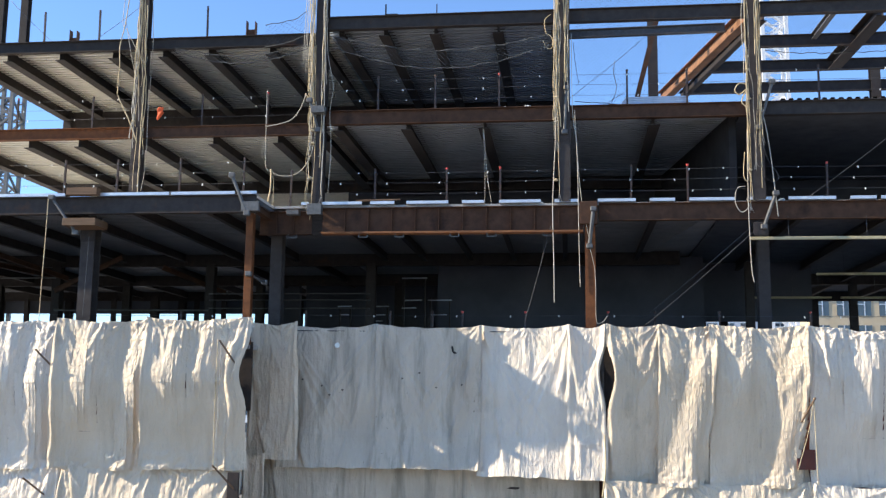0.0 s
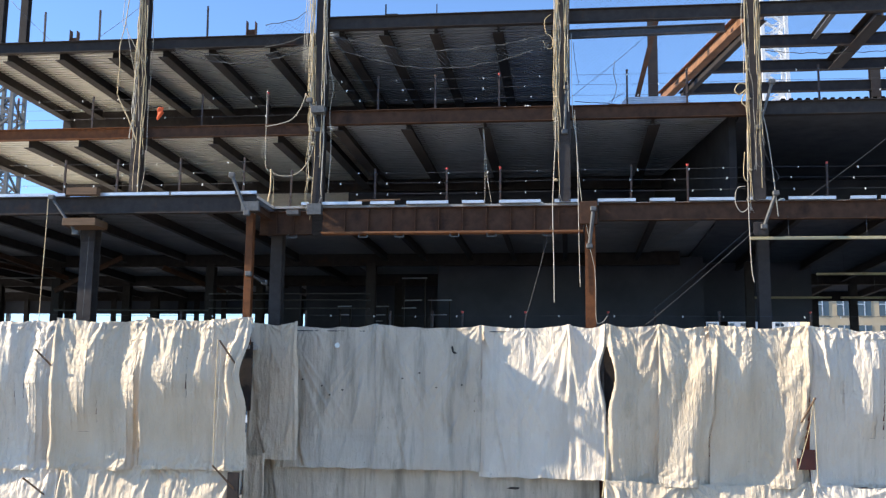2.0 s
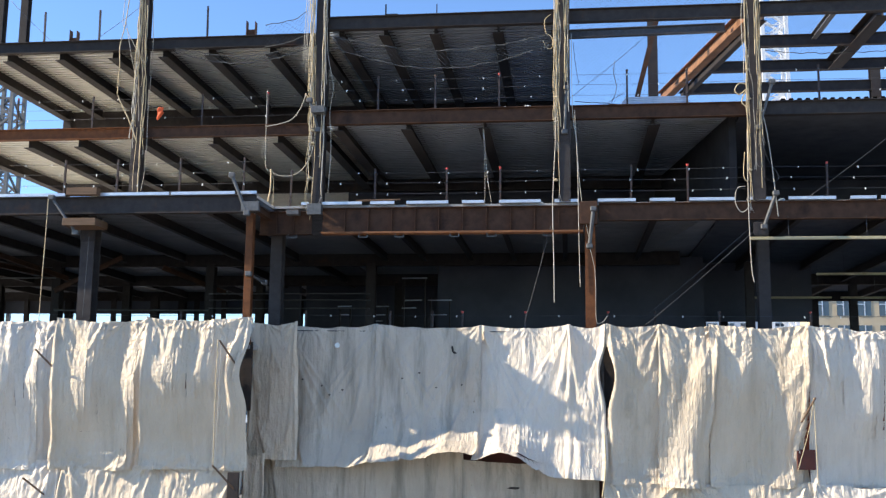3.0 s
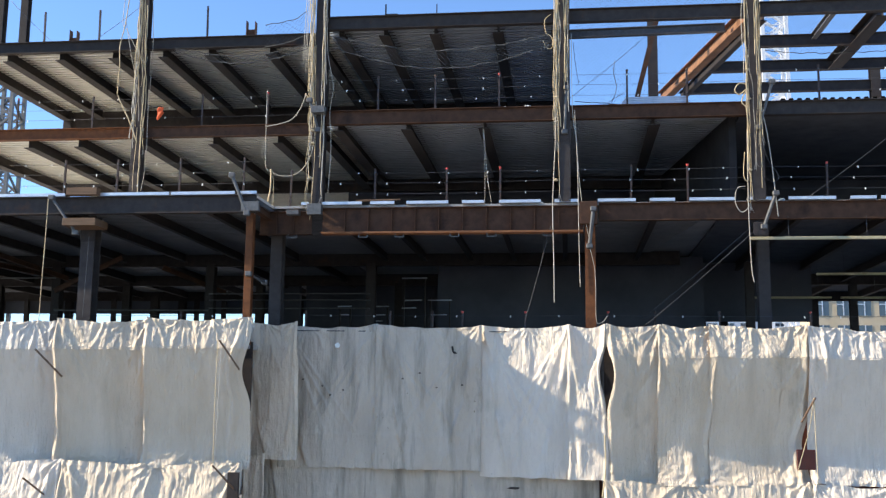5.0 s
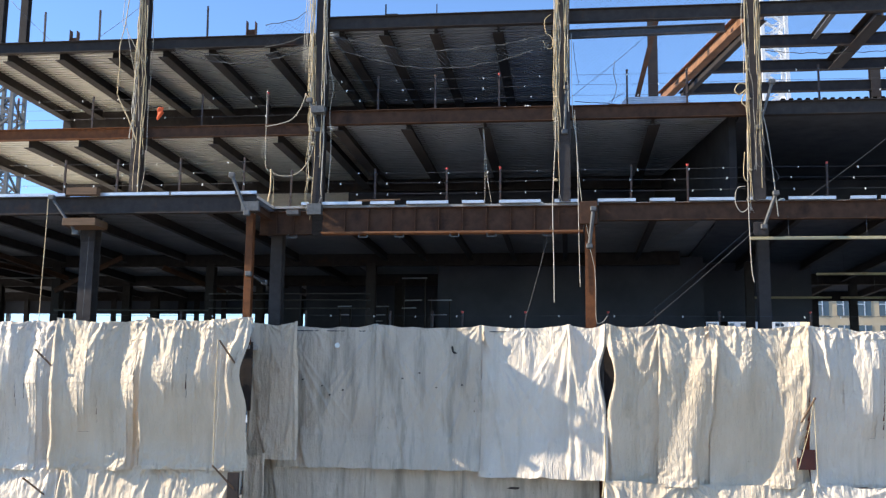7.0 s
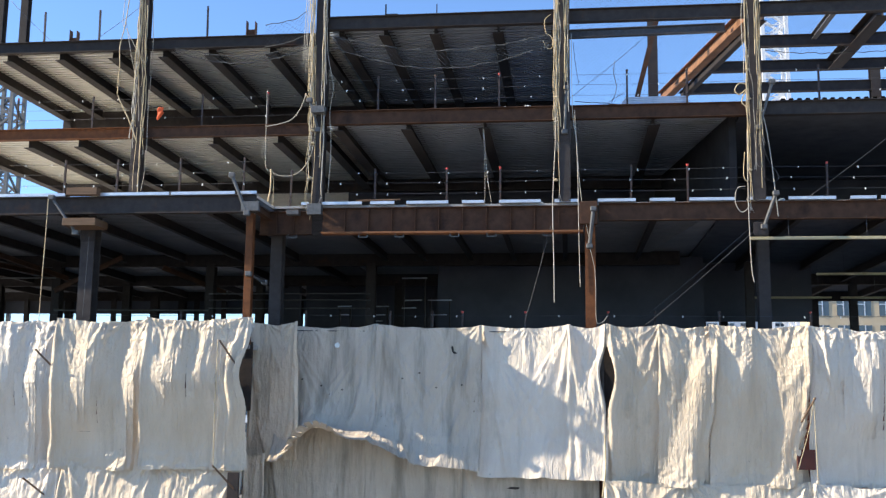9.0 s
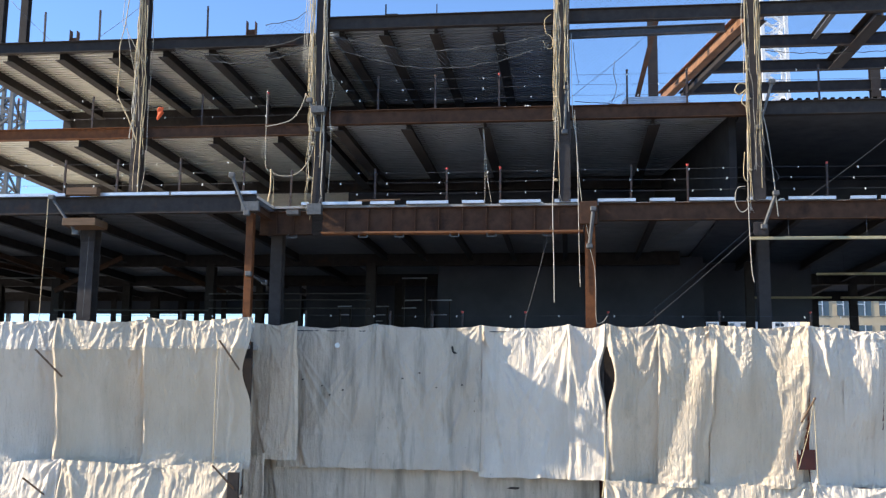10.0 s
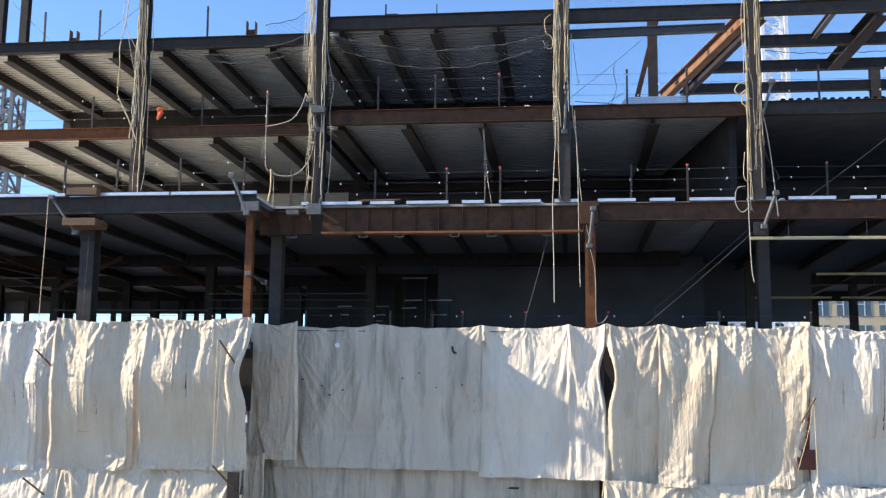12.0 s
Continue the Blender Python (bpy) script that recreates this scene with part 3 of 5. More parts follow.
def tarp(x0, x1, y, z0, z1, material, label, kind, seed, cuts, deep=1.0, columns=1, turn=0, sag=0.13, fan=1.35, nip=(0, 0, 0.12), still=None, blown=(), ties=(0, 0.5, 1)):
    """A hung tarp from x0 to x1, its top at z1 and its hem at z0; still: its standing folds; blown: those that the wind raises."""
    w, h = x1 - x0, z1 - z0
    ob = tagged(new("tarp"), label, "tarp", "tarps on the front")
    ob.matrix_basis = pose((x0 + x1) / 2, y, z1, 0, 0, turn)
    vs = [0.0] + [c * h for c in cuts] + [h]
    strips = []
    for k in range(len(vs) - 1):
        nc = columns if k >= 3 or still is not None else 1
        for c in range(nc):
            s = strip("cloth_strip", w, h, w * c / nc, min(w, w * (c + 1) / nc + (0.03 if kind == "mid" else 0.05 if nc > 1 else 0)), vs[k], min(h, vs[k + 1] + (0.045 if kind == "mid" else 0.035 if kind in ("right", "left") else 0.008)), seed, deep, material, ob, k == len(vs) - 2, sag, fan, nip, still, ties)
            strips.append((s, k, x0 + w * (c + 0.5) / nc, w / nc))
    TARPS.append((strips, kind, vs, (x0, w, h, tuple(blown))))
    return ob


tarp(-19.76 - 2.2, -17.44, FWD - 0.10, 4.05, 9.3, M_TARPW, "pale white tarp hung over the rail", "left", 1.2, SIDE, turn=6.5, columns=18,
     still=((0.985, 0, 0.98, 1, 0.09, 0.10, 0.10, 1.3), (0.5, 0, 0.52, 1, 0.05, 0.08, 0.15, 0.5)),
     blown=((1.0, 0, 0.78, 1, 0.276, 1.0, 0.9, 1.2), (0.62, 0, 0.55, 0.6, 0.161, 0.8, 0.6, 0.65), (0.86, 0, 0.8, 0.5, 0.115, 0.5, 0.5, 0.6)), ties=(0.5, 0.75, 1))
tarp(-17.60, -14.18, FWD - 0.10, 4.08, 9.32, M_TARP, "cream yellowed tarp hung over the rail", "left", 4.9, SIDE, turn=6.5, columns=14,
     still=((0.03, 0, 0.045, 1, 0.09, 0.11, 0.14, 1.3), (0.97, 0.1, 0.93, 1, 0.07, 0.10, 0.08, 1.3)),
     blown=((0.44, 0, 0.34, 0.75, 0.218, 0.8, 0.6, 0.8), (0.96, 0, 0.76, 1, 0.253, 0.65, 0.6, 1.3)), ties=(0, 0.72, 0.97))
tarp(-14.31, -10.66, FWD - 0.18, 4.15, 9.35, M_TARP, "cream tarp with streaked folds", "left", 8.4, SIDE, turn=6.5, nip=(0, 0.28, 0.12), columns=14,
     still=((0.02, 0, 0.0, 1, 0.07, 0.10, 0.14, 1.3), (0.88, 0.1, 0.80, 0.9, 0.08, 0.16, 0.2, 1.1)),
     blown=((0.34, 0, 0.28, 0.55, 0.196, 0.75, 0.6, 0.62), (0.64, 0, 0.58, 0.5, 0.149, 0.6, 0.6, 0.58), (0.96, 0.08, 0.8, 0.9, 0.196, 0.65, 0.9, 1.2)), ties=(0.05, 0.36, 0.62, 0.95))
tarp(-11.33, -9.34, -0.75, 4.52, 9.33, M_TARP, "narrow cream tarp round the corner", "still", 12.3, (0.3, 0.6), 1.0, turn=-12)
tarp(-10.26, -6.71, 0.0, 4.25, 9.28, M_TARPS, "grey-stained white tarp with torn spots", "mid", 15.1, MIDDLE, 0.85, 18, fan=2.4)
tarp(-6.75, -3.00, -0.12, 4.24, 9.28, M_TARPS, "white tarp with fan-shaped folds", "mid", 19.7, MIDDLE, 0.85, 20, fan=2.4)
tarp(-3.08, 0.09, -0.12, 4.04, 9.28, M_TARPW, "white tarp half in the sun", "mid", 23.3, MIDDLE, 0.85, 24, turn=-4.5, fan=2.4)
tarp(-0.03, 1.29, -0.5, 4.04, 9.28, M_TARPW, "narrow bright white tarp", "mid", 27.9, MIDDLE, 1.0, 9, turn=-7, fan=2.4, nip=(0, 0.22, 0.08))
tarp(1.26, 3.07, -0.8, 3.87, 9.28, M_TARP, "cream crumpled tarp beside a dark gap", "right", 31.4, SIDE, turn=4.0, nip=(0.25, 0, 0.08), columns=14,
     still=((0.06, 0.1, 0.10, 1, 0.06, 0.10, 0.2, 1.3), (0.99, 0, 0.99, 1, 0.04, 0.06, 0.06, 1.3)),
     blown=((0.14, 0.05, 0.3, 0.85, 0.125, 0.6, 0.59, 1.2), (1.0, 0.05, 0.95, 0.55, 0.094, 1.03, 0.5, 0.6)), ties=(0.08, 1))
tarp(2.97, 4.98, -0.90, 3.84, 9.26, M_TARP, "cream crumpled tarp with deep folds", "right", 35.8, SIDE, 1.1, turn=4.0, columns=14,
     still=((0.94, 0.02, 0.84, 0.75, 0.10, 0.14, 0.12, 0.9), (0.02, 0, 0.0, 1, 0.05, 0.06, 0.08, 0.6), (0.55, 0.80, 0.62, 1.0, 0.10, 0.3, 0.2, 1.4)),
     blown=((0.92, 0.03, 0.42, 1, 0.23, 0.85, 0.75, 1.3), (0.26, 0, 0.24, 0.5, 0.08, 0.6, 0.52, 0.52)), ties=(0, 0.85, 1))
tarp(4.66, 7.93, -0.8, 3.85, 9.27, M_TARP, "cream tarp puckered along its top", "right", 39.2, SIDE, turn=4.0, nip=(0, 0.22, 0.5), columns=20,
     still=((0.98, 0, 0.90, 0.8, 0.11, 0.20, 0.12, 1.2), (0.9, 0.75, 0.78, 1, 0.08, 0.25, 0.2, 1.3)),
     blown=((1.02, 0, 0.73, 1, 0.313, 1.15, 0.52, 1.15), (0.36, 0, 0.36, 0.5, 0.125, 0.75, 0.65, 0.58)), ties=(0.02, 0.4, 1))
tarp(7.84, 7.97 + 4.6, -0.72, 3.91, 9.2, M_TARPW, "bluish white tarp with a shiny top fold", "right", 43.5, SIDE, turn=4.0, columns=18,
     still=((0.10, 0, 0.12, 0.5, 0.07, 0.1, 0.12, 0.45), (0.02, 0.8, 0.06, 1, 0.08, 0.15, 0.15, 1.4)),
     blown=((0.16, 0, 0.15, 0.5, 0.144, 0.6, 0.52, 0.5), (0.44, 0, 0.4, 0.65, 0.217, 0.92, 0.52, 0.75), (0.8, 0, 0.75, 0.6, 0.181, 0.92, 0.52, 0.7)), ties=(0.02, 0.22, 0.45, 0.8))
# tarps that go on past the view
tarp(-28.6, -19.76 - 2.2, FWD - 0.12, 3.9, 9.2, M_TARP, "cream tarp hung over the rail", "still", 81.0, (0.3, 0.6))
tarp(-40.0, -28.6, FWD - 0.10, 3.9, 9.2, M_TARPW, "pale white tarp hung over the rail", "still", 83.0, (0.3, 0.6))
tarp(7.97 + 4.6, 17.2, -0.8, 3.8, 9.02, M_TARP, "cream tarp hung over the rail", "still", 85.0, (0.3, 0.6))
tarp(17.2, 22.0, -0.8, 3.8, 9.02, M_TARPW, "pale white tarp hung over the rail", "still", 87.0, (0.3, 0.6))
# the lower row
tarp(-40.0, -22.9, -2.05, 0.0, 4.1, M_TARP, "cream tarp of the lower row", "low", 89.0, (0.3, 0.6))
tarp(7.89 + 5, 22.0, -0.65, 0.0, 4.1, M_TARP, "cream tarp of the lower row", "low", 91.0, (0.3, 0.6))
tarp(-23.0, -17.21, -2.05, 0.0, 4.5, M_TARPW, "white tarp of the lower row", "low", 47.0, (0.3, 0.6), turn=1.2)
tarp(-17.21, -10.90, -2.05, 0.0, 4.5, M_TARP, "cream tarp of the lower row", "low", 51.0, (0.3, 0.6), turn=1.5)
tarp(-11.20, -10.40, -0.9, 0.0, 4.79, M_TARP, "narrow cream tarp of the lower row", "still", 55.0, (0.3, 0.6), 0.6)
tarp(-10.77, -7.12, 0.2, 0.0, 5.75, M_TARPS, "grey-stained tarp of the lower row", "still", 59.0, (0.3, 0.6), 0.55)
tarp(-7.16, -3.64, 0.22, 0.0, 5.75, M_TARPS, "grey-stained tarp of the lower row", "still", 63.0, (0.3, 0.6), 0.6)
tarp(-3.68, 1.02, 0.2, 0.0, 4.62, M_TARPS, "grey tarp of the lower row with a torn spot", "still", 67.0, (0.3, 0.6), 0.4)
tarp(1.14, 7.89, -0.65, 0.0, 4.1, M_TARP, "cream tarp of the lower row", "low", 71.0, (0.3, 0.6), turn=1.2)
tarp(7.89, 7.89 + 5, -0.65, 0.0, 4.1, M_TARPW, "white tarp of the lower row", "low", 75.0, (0.3, 0.6))
# red oxide boarding that shows when the hems lift
slab("boarding_lower", -11.0, 1.2, 0.55, 0.62, 0.0, 8.3, M_REDBOARD, "red-brown boarding behind the tarps", "wall")
slab("boarding_right", 1.4, 22.0, 0.3, 0.37, 0.0, 8.3, M_REDBOARD, "red-brown boarding behind the tarps", "wall")
slab("boarding_left", -40.0, -11.2, -1.2, -1.1, 0.0, 8.3, M_REDBOARD, "red-brown boarding behind the tarps", "wall")

def tear(strip_ob, x, z, w, h, material, name="tear", label="dark torn spot in the cloth"):
    """A ragged spot on a strip, just proud of its cloth."""
    bm = bmesh.new()
    rng = random.Random(int(x * 100 + z * 1000))
    verts = strip_ob.data.vertices
    near = min(verts, key=lambda q: (q.co.x - x) ** 2 + (q.co.z - z) ** 2).co
    ring = []
    for i in range(9):
        a = i * 2 * math.pi / 9
        k = rng.uniform(0.55, 1.1)
        ring.append((x + w / 2 * k * math.cos(a), z + h / 2 * k * math.sin(a)))
    f = [bm.verts.new((px, near.y - 0.035, pz)) for px, pz in ring]
    g = [bm.verts.new((px, near.y + 0.02, pz)) for px, pz in ring]
    bm.faces.new(f)
    for i in range(9):
        bm.faces.new((f[i], g[i], g[(i + 1) % 9], f[(i + 1) % 9]))
    return part(name, bm, material, strip_ob, label)


MID = [t for t in TARPS if t[1] == "mid"]
tear(MID[0][0][0][0], 0.30, -0.76, 0.24, 0.22, M_TAG, "patch", "shiny white patch over a hole")
tear(MID[1][0][0][0], 0.85, -0.86, 0.10, 0.34, M_TORN_GAP)
tear(MID[1][0][0][0], 0.92, -0.99, 0.20, 0.08, M_TORN_GAP)
for i, (x, z) in enumerate(((-0.2, -0.75), (0.1, -1.1), (0.55, -0.9), (-0.9, -0.5))):
    tear(MID[0][0][1][0], x, z * 0.9, 0.09, 0.07, M_TORN_GAP, "stain_spot", "small brown stain")
tear(MID[0][0][1][0], -1.62, -1.35, 0.16, 0.24, M_TORN_GAP)
for i, (x, z) in enumerate(((-0.9, -0.4), (0.3, -0.7), (1.2, -0.6), (-0.3, -0.2))):
    tear(MID[1][0][1][0], x, z, 0.08, 0.06, M_TORN_GAP, "stain_spot", "small brown stain")
low = [t for t in TARPS if t[1] == "still" and t[0][0][2] > -3 and t[0][0][2] < 1][0]
tear(low[0][0][0], -0.55, -0.95, 0.45, 0.10, M_TORN_GAP)

# the cable from which the middle tarps hang
bm = bmesh.new()
tube(bm, [(-10.4 + 1.15 * i, 0.06, 9.06 - 0.02 * math.sin(math.pi * i / 10)) for i in range(11)], 0.02, 6)
tagged(part("hanging_cable", bm, M_WIRE), "steel cable along the top of the tarps", "cable")

# ---- things on the floors ----
def rope(ctrl, r=0.022, material=None, label="weathered hanging rope", name="rope", n=6, category="rope"):
    pts = curve_points(ctrl, n)
    o = Vector(pts[0])
    bm = bmesh.new()
    tube(bm, [p - o for p in pts], r * 0.6)
    ob = part(name, bm, material or M_ROPE, smooth=True)
    ob.location = o
    return tagged(ob, label, category, "hanging ropes" if category == "rope" else "wires")


def rope_bundle(x, y, z0, z1, n, spread, seed, label):
    """Strands that hang loosely down the front of a column."""
    rng = random.Random(seed)
    ob = tagged(new("rope_bundle"), label, "ropes", "rope bundles")
    ob.location = (x, y, z1)
    nips = [(rng.uniform(0.06, 0.95), rng.uniform(-0.9, -0.4) * spread) for _ in range(5)]
    for i in range(n + 6):
        side = rng.random()
        a = spread * (rng.gauss(-0.75, 0.22) if side < 0.62 else rng.gauss(0.85, 0.12) if side < 0.85 else rng.uniform(-0.8, 0.4))
        drift = rng.uniform(-0.004, 0.004) if side < 0.85 else rng.uniform(-0.03, 0.03)
        top = rng.uniform(0, 0.45) * (z1 - z0) * (i % 3 == 2)
        end = top + (z1 - z0 - top) * (rng.uniform(0.25, 1.0) if i else 1.0)
        k = max(4, int((end - top) / 0.38))
        ctrl = []
        for j in range(k + 1):
            s = (top + (end - top) * j / k) / (z1 - z0)
            a += drift + rng.uniform(-0.018, 0.018)
            if abs(a) > 1.3 * spread:
                drift = -drift
                a = max(-1.3 * spread, min(1.3 * spread, a))
            x, near = a, min(nips, key=lambda q: abs(q[0] - s))
            if abs(near[0] - s) < 0.05 and i % 5:
                x += (near[1] - x) * (0.5 if x < 0 else 0.0) * (1 - abs(near[0] - s) / 0.05)
            ctrl.append((x, -0.03 - rng.uniform(0, 0.12), -s * (z1 - z0)))
        bm = bmesh.new()
        tube(bm, curve_points(ctrl, 4), rng.choice((0.007, 0.009, 0.012, 0.018)))
        part("strand", bm, M_ROPE if rng.random() < 0.7 else M_ROPEW, ob, smooth=True)
        if i % 3 == 0:
            # frayed end
            bm = bmesh.new()
            e = Vector(ctrl[-1])
            for f in range(5):
                tube(bm, [e, e + Vector((rng.uniform(-0.05, 0.05), rng.uniform(-0.04, 0.0), -0.12)), e + Vector((rng.uniform(-0.10, 0.10), rng.uniform(-0.05, 0.0), -rng.uniform(0.2, 0.38)))], 0.004, 3)
            part("frayed_end", bm, M_ROPEW, ob)
    # knots where the strands are tied back
    for j in range(5):
        bm = bmesh.new()
        bmesh.ops.create_icosphere(bm, subdivisions=2, radius=0.05)
        for v in bm.verts:
            v.co *= 1 + 0.35 * noise.noise(v.co * 14 + Vector((seed, j, 0)))
            v.co.x *= 1.5
        kz = -(z1 - z0) * nips[j][0]
        o = part("knot", bm, M_ROPE, ob, smooth=True)
        o.location = (nips[j][1], -0.08, kz)
    return ob


rope_bundle(-16.70, BACK - 0.22, 13.7, 23.2, 9, 0.22, 3, "bundle of frayed ropes hanging down the column")
rope_bundle(-9.12, FRONT - 0.24, 13.6, 23.4, 16, 0.27, 5, "thick bundle of frayed pale ropes on the column")
rope_bundle(-0.20, FRONT - 0.23, 13.9, 23.4, 14, 0.24, 8, "thick bundle of yellowed ropes on the column")
rope_bundle(6.45, FRONT - 0.25, 13.5, 23.2, 14, 0.26, 11, "thick bundle of yellowed ropes on the column")

F0 = "frayed rope hanging free of the column"
rope([(-17.37, 1.36, 22.37), (-17.48, 1.36, 21.31), (-17.64, 1.36, 20.49), (-17.61, 1.36, 19.67), (-17.63, 1.36, 18.44)], 0.035, M_ROPE, F0)
rope([(-17.54, 1.36, 22.38), (-17.58, 1.36, 21.43), (-17.37, 1.36, 21.07), (-16.99, 1.36, 20.36), (-16.58, 1.36, 19.71), (-16.46, 1.36, 19.99)], 0.022, M_ROPEW, F0)
rope([(-17.44, 1.36, 21.43), (-17.17, 1.36, 20.13), (-16.80, 1.36, 18.61), (-16.68, 1.36, 17.34)], 0.02, M_ROPEW, F0)
rope([(-17.60, 1.36, 18.40), (-17.47, 1.36, 18.12), (-17.10, 1.36, 17.42), (-16.72, 1.36, 16.50)], 0.04, M_ROPE, F0)
rope([(-16.73, 1.36, 17.11), (-16.75, 1.36, 16.27), (-16.79, 1.36, 15.41), (-16.79, 1.36, 14.56)], 0.02, M_ROPE, F0)
rope([(-16.38, 1.36, 22.34), (-16.28, 1.36, 20.92), (-16.28, 1.36, 19.29), (-16.32, 1.36, 17.67), (-16.30, 1.36, 15.63), (-16.44, 1.36, 14.55)], 0.018, M_ROPEW, F0)
for dx, ln in ((0, 120), (5, 132), (9, 118), (13, 126), (3, 100)):
    rope([(-9.15, -0.25, 23.2), (-9.55 + dx * 0.02, -0.26, 22.3), (-9.66 + dx * 0.025, -0.27, 20.6), (-9.70 + dx * 0.02, -0.26, 20.9 - ln * 0.018)], 0.018, M_ROPEW, "white frayed rope end beside the column")
rope([(-9.55, -0.24, 17.79), (-9.75, -0.24, 17.23), (-10.16, -0.24, 16.77), (-11.01, -0.24, 16.57)], 0.03, M_ROPEW, "slack rope drooping between post and column")
rope([(-11.04, -0.24, 17.96), (-11.03, -0.24, 16.57), (-11.00, -0.24, 15.16), (-10.82, -0.24, 14.84)], 0.018, M_ROPEW, "slack rope drooping between post and column")
rope([(-10.82, -0.24, 14.88), (-10.34, -0.24, 14.68), (-9.75, -0.24, 14.80), (-9.35, -0.24, 15.35), (-9.20, -0.24, 16.09), (-9.16, -0.24, 17.48)], 0.024, M_ROPEW, "slack rope drooping between post and column")
rope([(-9.58, -0.24, 17.79), (-9.39, -0.24, 17.44), (-9.13, -0.24, 16.45)], 0.045, M_ROPE, F0)
rope([(-10.78, -0.24, 14.95), (-10.77, -0.24, 14.31), (-10.86, -0.24, 13.72)], 0.045, M_ROPE, "thick frayed rope end on the post")
rope([(-10.69, -0.24, 14.84), (-10.66, -0.24, 14.10), (-10.66, -0.24, 13.55)], 0.02, M_ROPE, "thick frayed rope end on the post")
rope([(-8.85, -0.24, 21.41), (-8.79, -0.24, 19.42), (-8.54, -0.24, 18.07), (-8.64, -0.24, 17.04), (-8.56, -0.24, 15.71), (-8.63, -0.24, 13.99)], 0.02, M_ROPEW, F0)
rope([(-9.23, -0.24, 19.65), (-9.21, -0.24, 17.70), (-9.16, -0.24, 15.55), (-9.27, -0.24, 13.04)], 0.02, M_ROPE, F0)
rope([(-0.55, -0.24, 20.54), (-0.77, -0.24, 20.33), (-0.73, -0.24, 19.86), (-0.57, -0.24, 19.72), (-0.49, -0.24, 19.55), (-0.53, -0.24, 19.25), (-0.73, -0.24, 19.30), (-0.82, -0.24, 19.56)], 0.022, M_ROPE, "knotted rope loop beside the column")
rope([(-0.36, -0.24, 21.09), (-0.20, -0.24, 19.80), (-0.36, -0.24, 17.90), (-0.40, -0.24, 16.02), (-0.51, -0.24, 13.56), (-0.48, -0.24, 11.54), (-0.47, -0.24, 10.04)], 0.026, M_ROPEW, "long rope hanging below the girder")
rope([(0.18, -0.24, 19.78), (0.20, -0.24, 17.04), (0.33, -0.24, 15.80), (0.48, -0.24, 13.85), (0.74, -0.24, 12.34)], 0.018, M_ROPEW, F0)
rope([(0.28, -0.24, 16.94), (0.37, -0.24, 14.77), (0.40, -0.24, 12.14), (0.43, -0.24, 10.59)], 0.022, M_ROPEW, "long rope hanging below the girder")
rope([(-3.04, 0.30, 16.60), (-2.96, 0.30, 14.95), (-2.96, 0.30, 13.69)], 0.014, M_ROPEW, "thin line hanging from the beam")
rope([(-3.01, 0.30, 16.53), (-2.88, 0.30, 14.74), (-2.71, 0.30, 13.69)], 0.014, M_ROPEW, "thin line hanging from the beam")
rope([(6.24, -0.24, 16.09), (6.20, -0.24, 13.68), (6.22, -0.24, 11.90), (6.25, -0.24, 11.12), (6.31, -0.24, 10.73)], 0.024, M_ROPEW, "long rope hanging below the edge beam")
rope([(6.69, -0.24, 17.10), (6.89, -0.24, 16.07), (7.03, -0.24, 14.86), (7.11, -0.24, 13.87), (7.18, -0.24, 13.01)], 0.03, M_ROPEW, F0)
rope([(6.80, -0.24, 16.89), (6.64, -0.24, 15.67), (6.79, -0.24, 15.39), (6.92, -0.24, 14.97), (7.25, -0.24, 14.42), (7.05, -0.24, 14.22), (6.75, -0.24, 14.43)], 0.016, M_WIRE, "loose loop of cable on the column")
rope([(6.13, -0.24, 14.08), (5.83, -0.24, 14.00), (5.77, -0.24, 13.49), (5.97, -0.24, 13.17), (6.21, -0.24, 13.36), (6.16, -0.24, 13.64)], 0.022, M_ROPEW, "rope loop over the floor edge")
rope([(6.13, -0.24, 15.28), (6.07, -0.24, 14.48), (6.18, -0.24, 14.24)], 0.022, M_ROPE, F0)
rope([(-18.17, -2.40, 13.50), (-18.18, -2.40, 11.93), (-18.20, -2.40, 10.53), (-18.21, -2.40, 9.23)], 0.024, M_ROPE, "taut rope from the floor edge to the tarp")
rope([(-16.57, -2.40, 12.12), (-16.60, -2.40, 10.72), (-16.63, -2.40, 9.31)], 0.012, M_WIRE, "thin wire beside the column", category="wire")
rope([(-11.68, -2.60, 8.58), (-11.69, -2.60, 6.70), (-11.66, -2.60, 4.34)], 0.024, M_ROPE, "pale rope hanging over the tarp")
rope([(-11.56, -2.60, 8.58), (-11.58, -2.60, 6.33), (-11.62, -2.60, 4.34)], 0.018, M_ROPEW, "pale rope hanging over the tarp")
rope([(7.82, -1.50, 6.84), (7.64, -1.50, 5.85), (7.24, -1.50, 4.53)], 0.024, M_ROPE, "pale rope hanging over the tarp")
rope([(7.82, -1.50, 6.84), (7.83, -1.50, 5.67), (7.85, -1.50, 4.12)], 0.024, M_ROPE, "pale rope hanging over the tarp")
rope([(1.18, -1.10, 5.56), (1.20, -1.10, 4.46), (1.08, -1.10, 3.53)], 0.04, M_ROPE, "pale rope hanging over the tarp")
rope([(0.78, -0.20, 11.94), (0.91, -0.20, 11.34), (0.96, -0.20, 10.75), (0.97, -0.20, 9.47), (1.14, -0.20, 9.34), (1.35, -0.20, 9.57)], 0.014, M_ROPEW, "thin line beside the column")
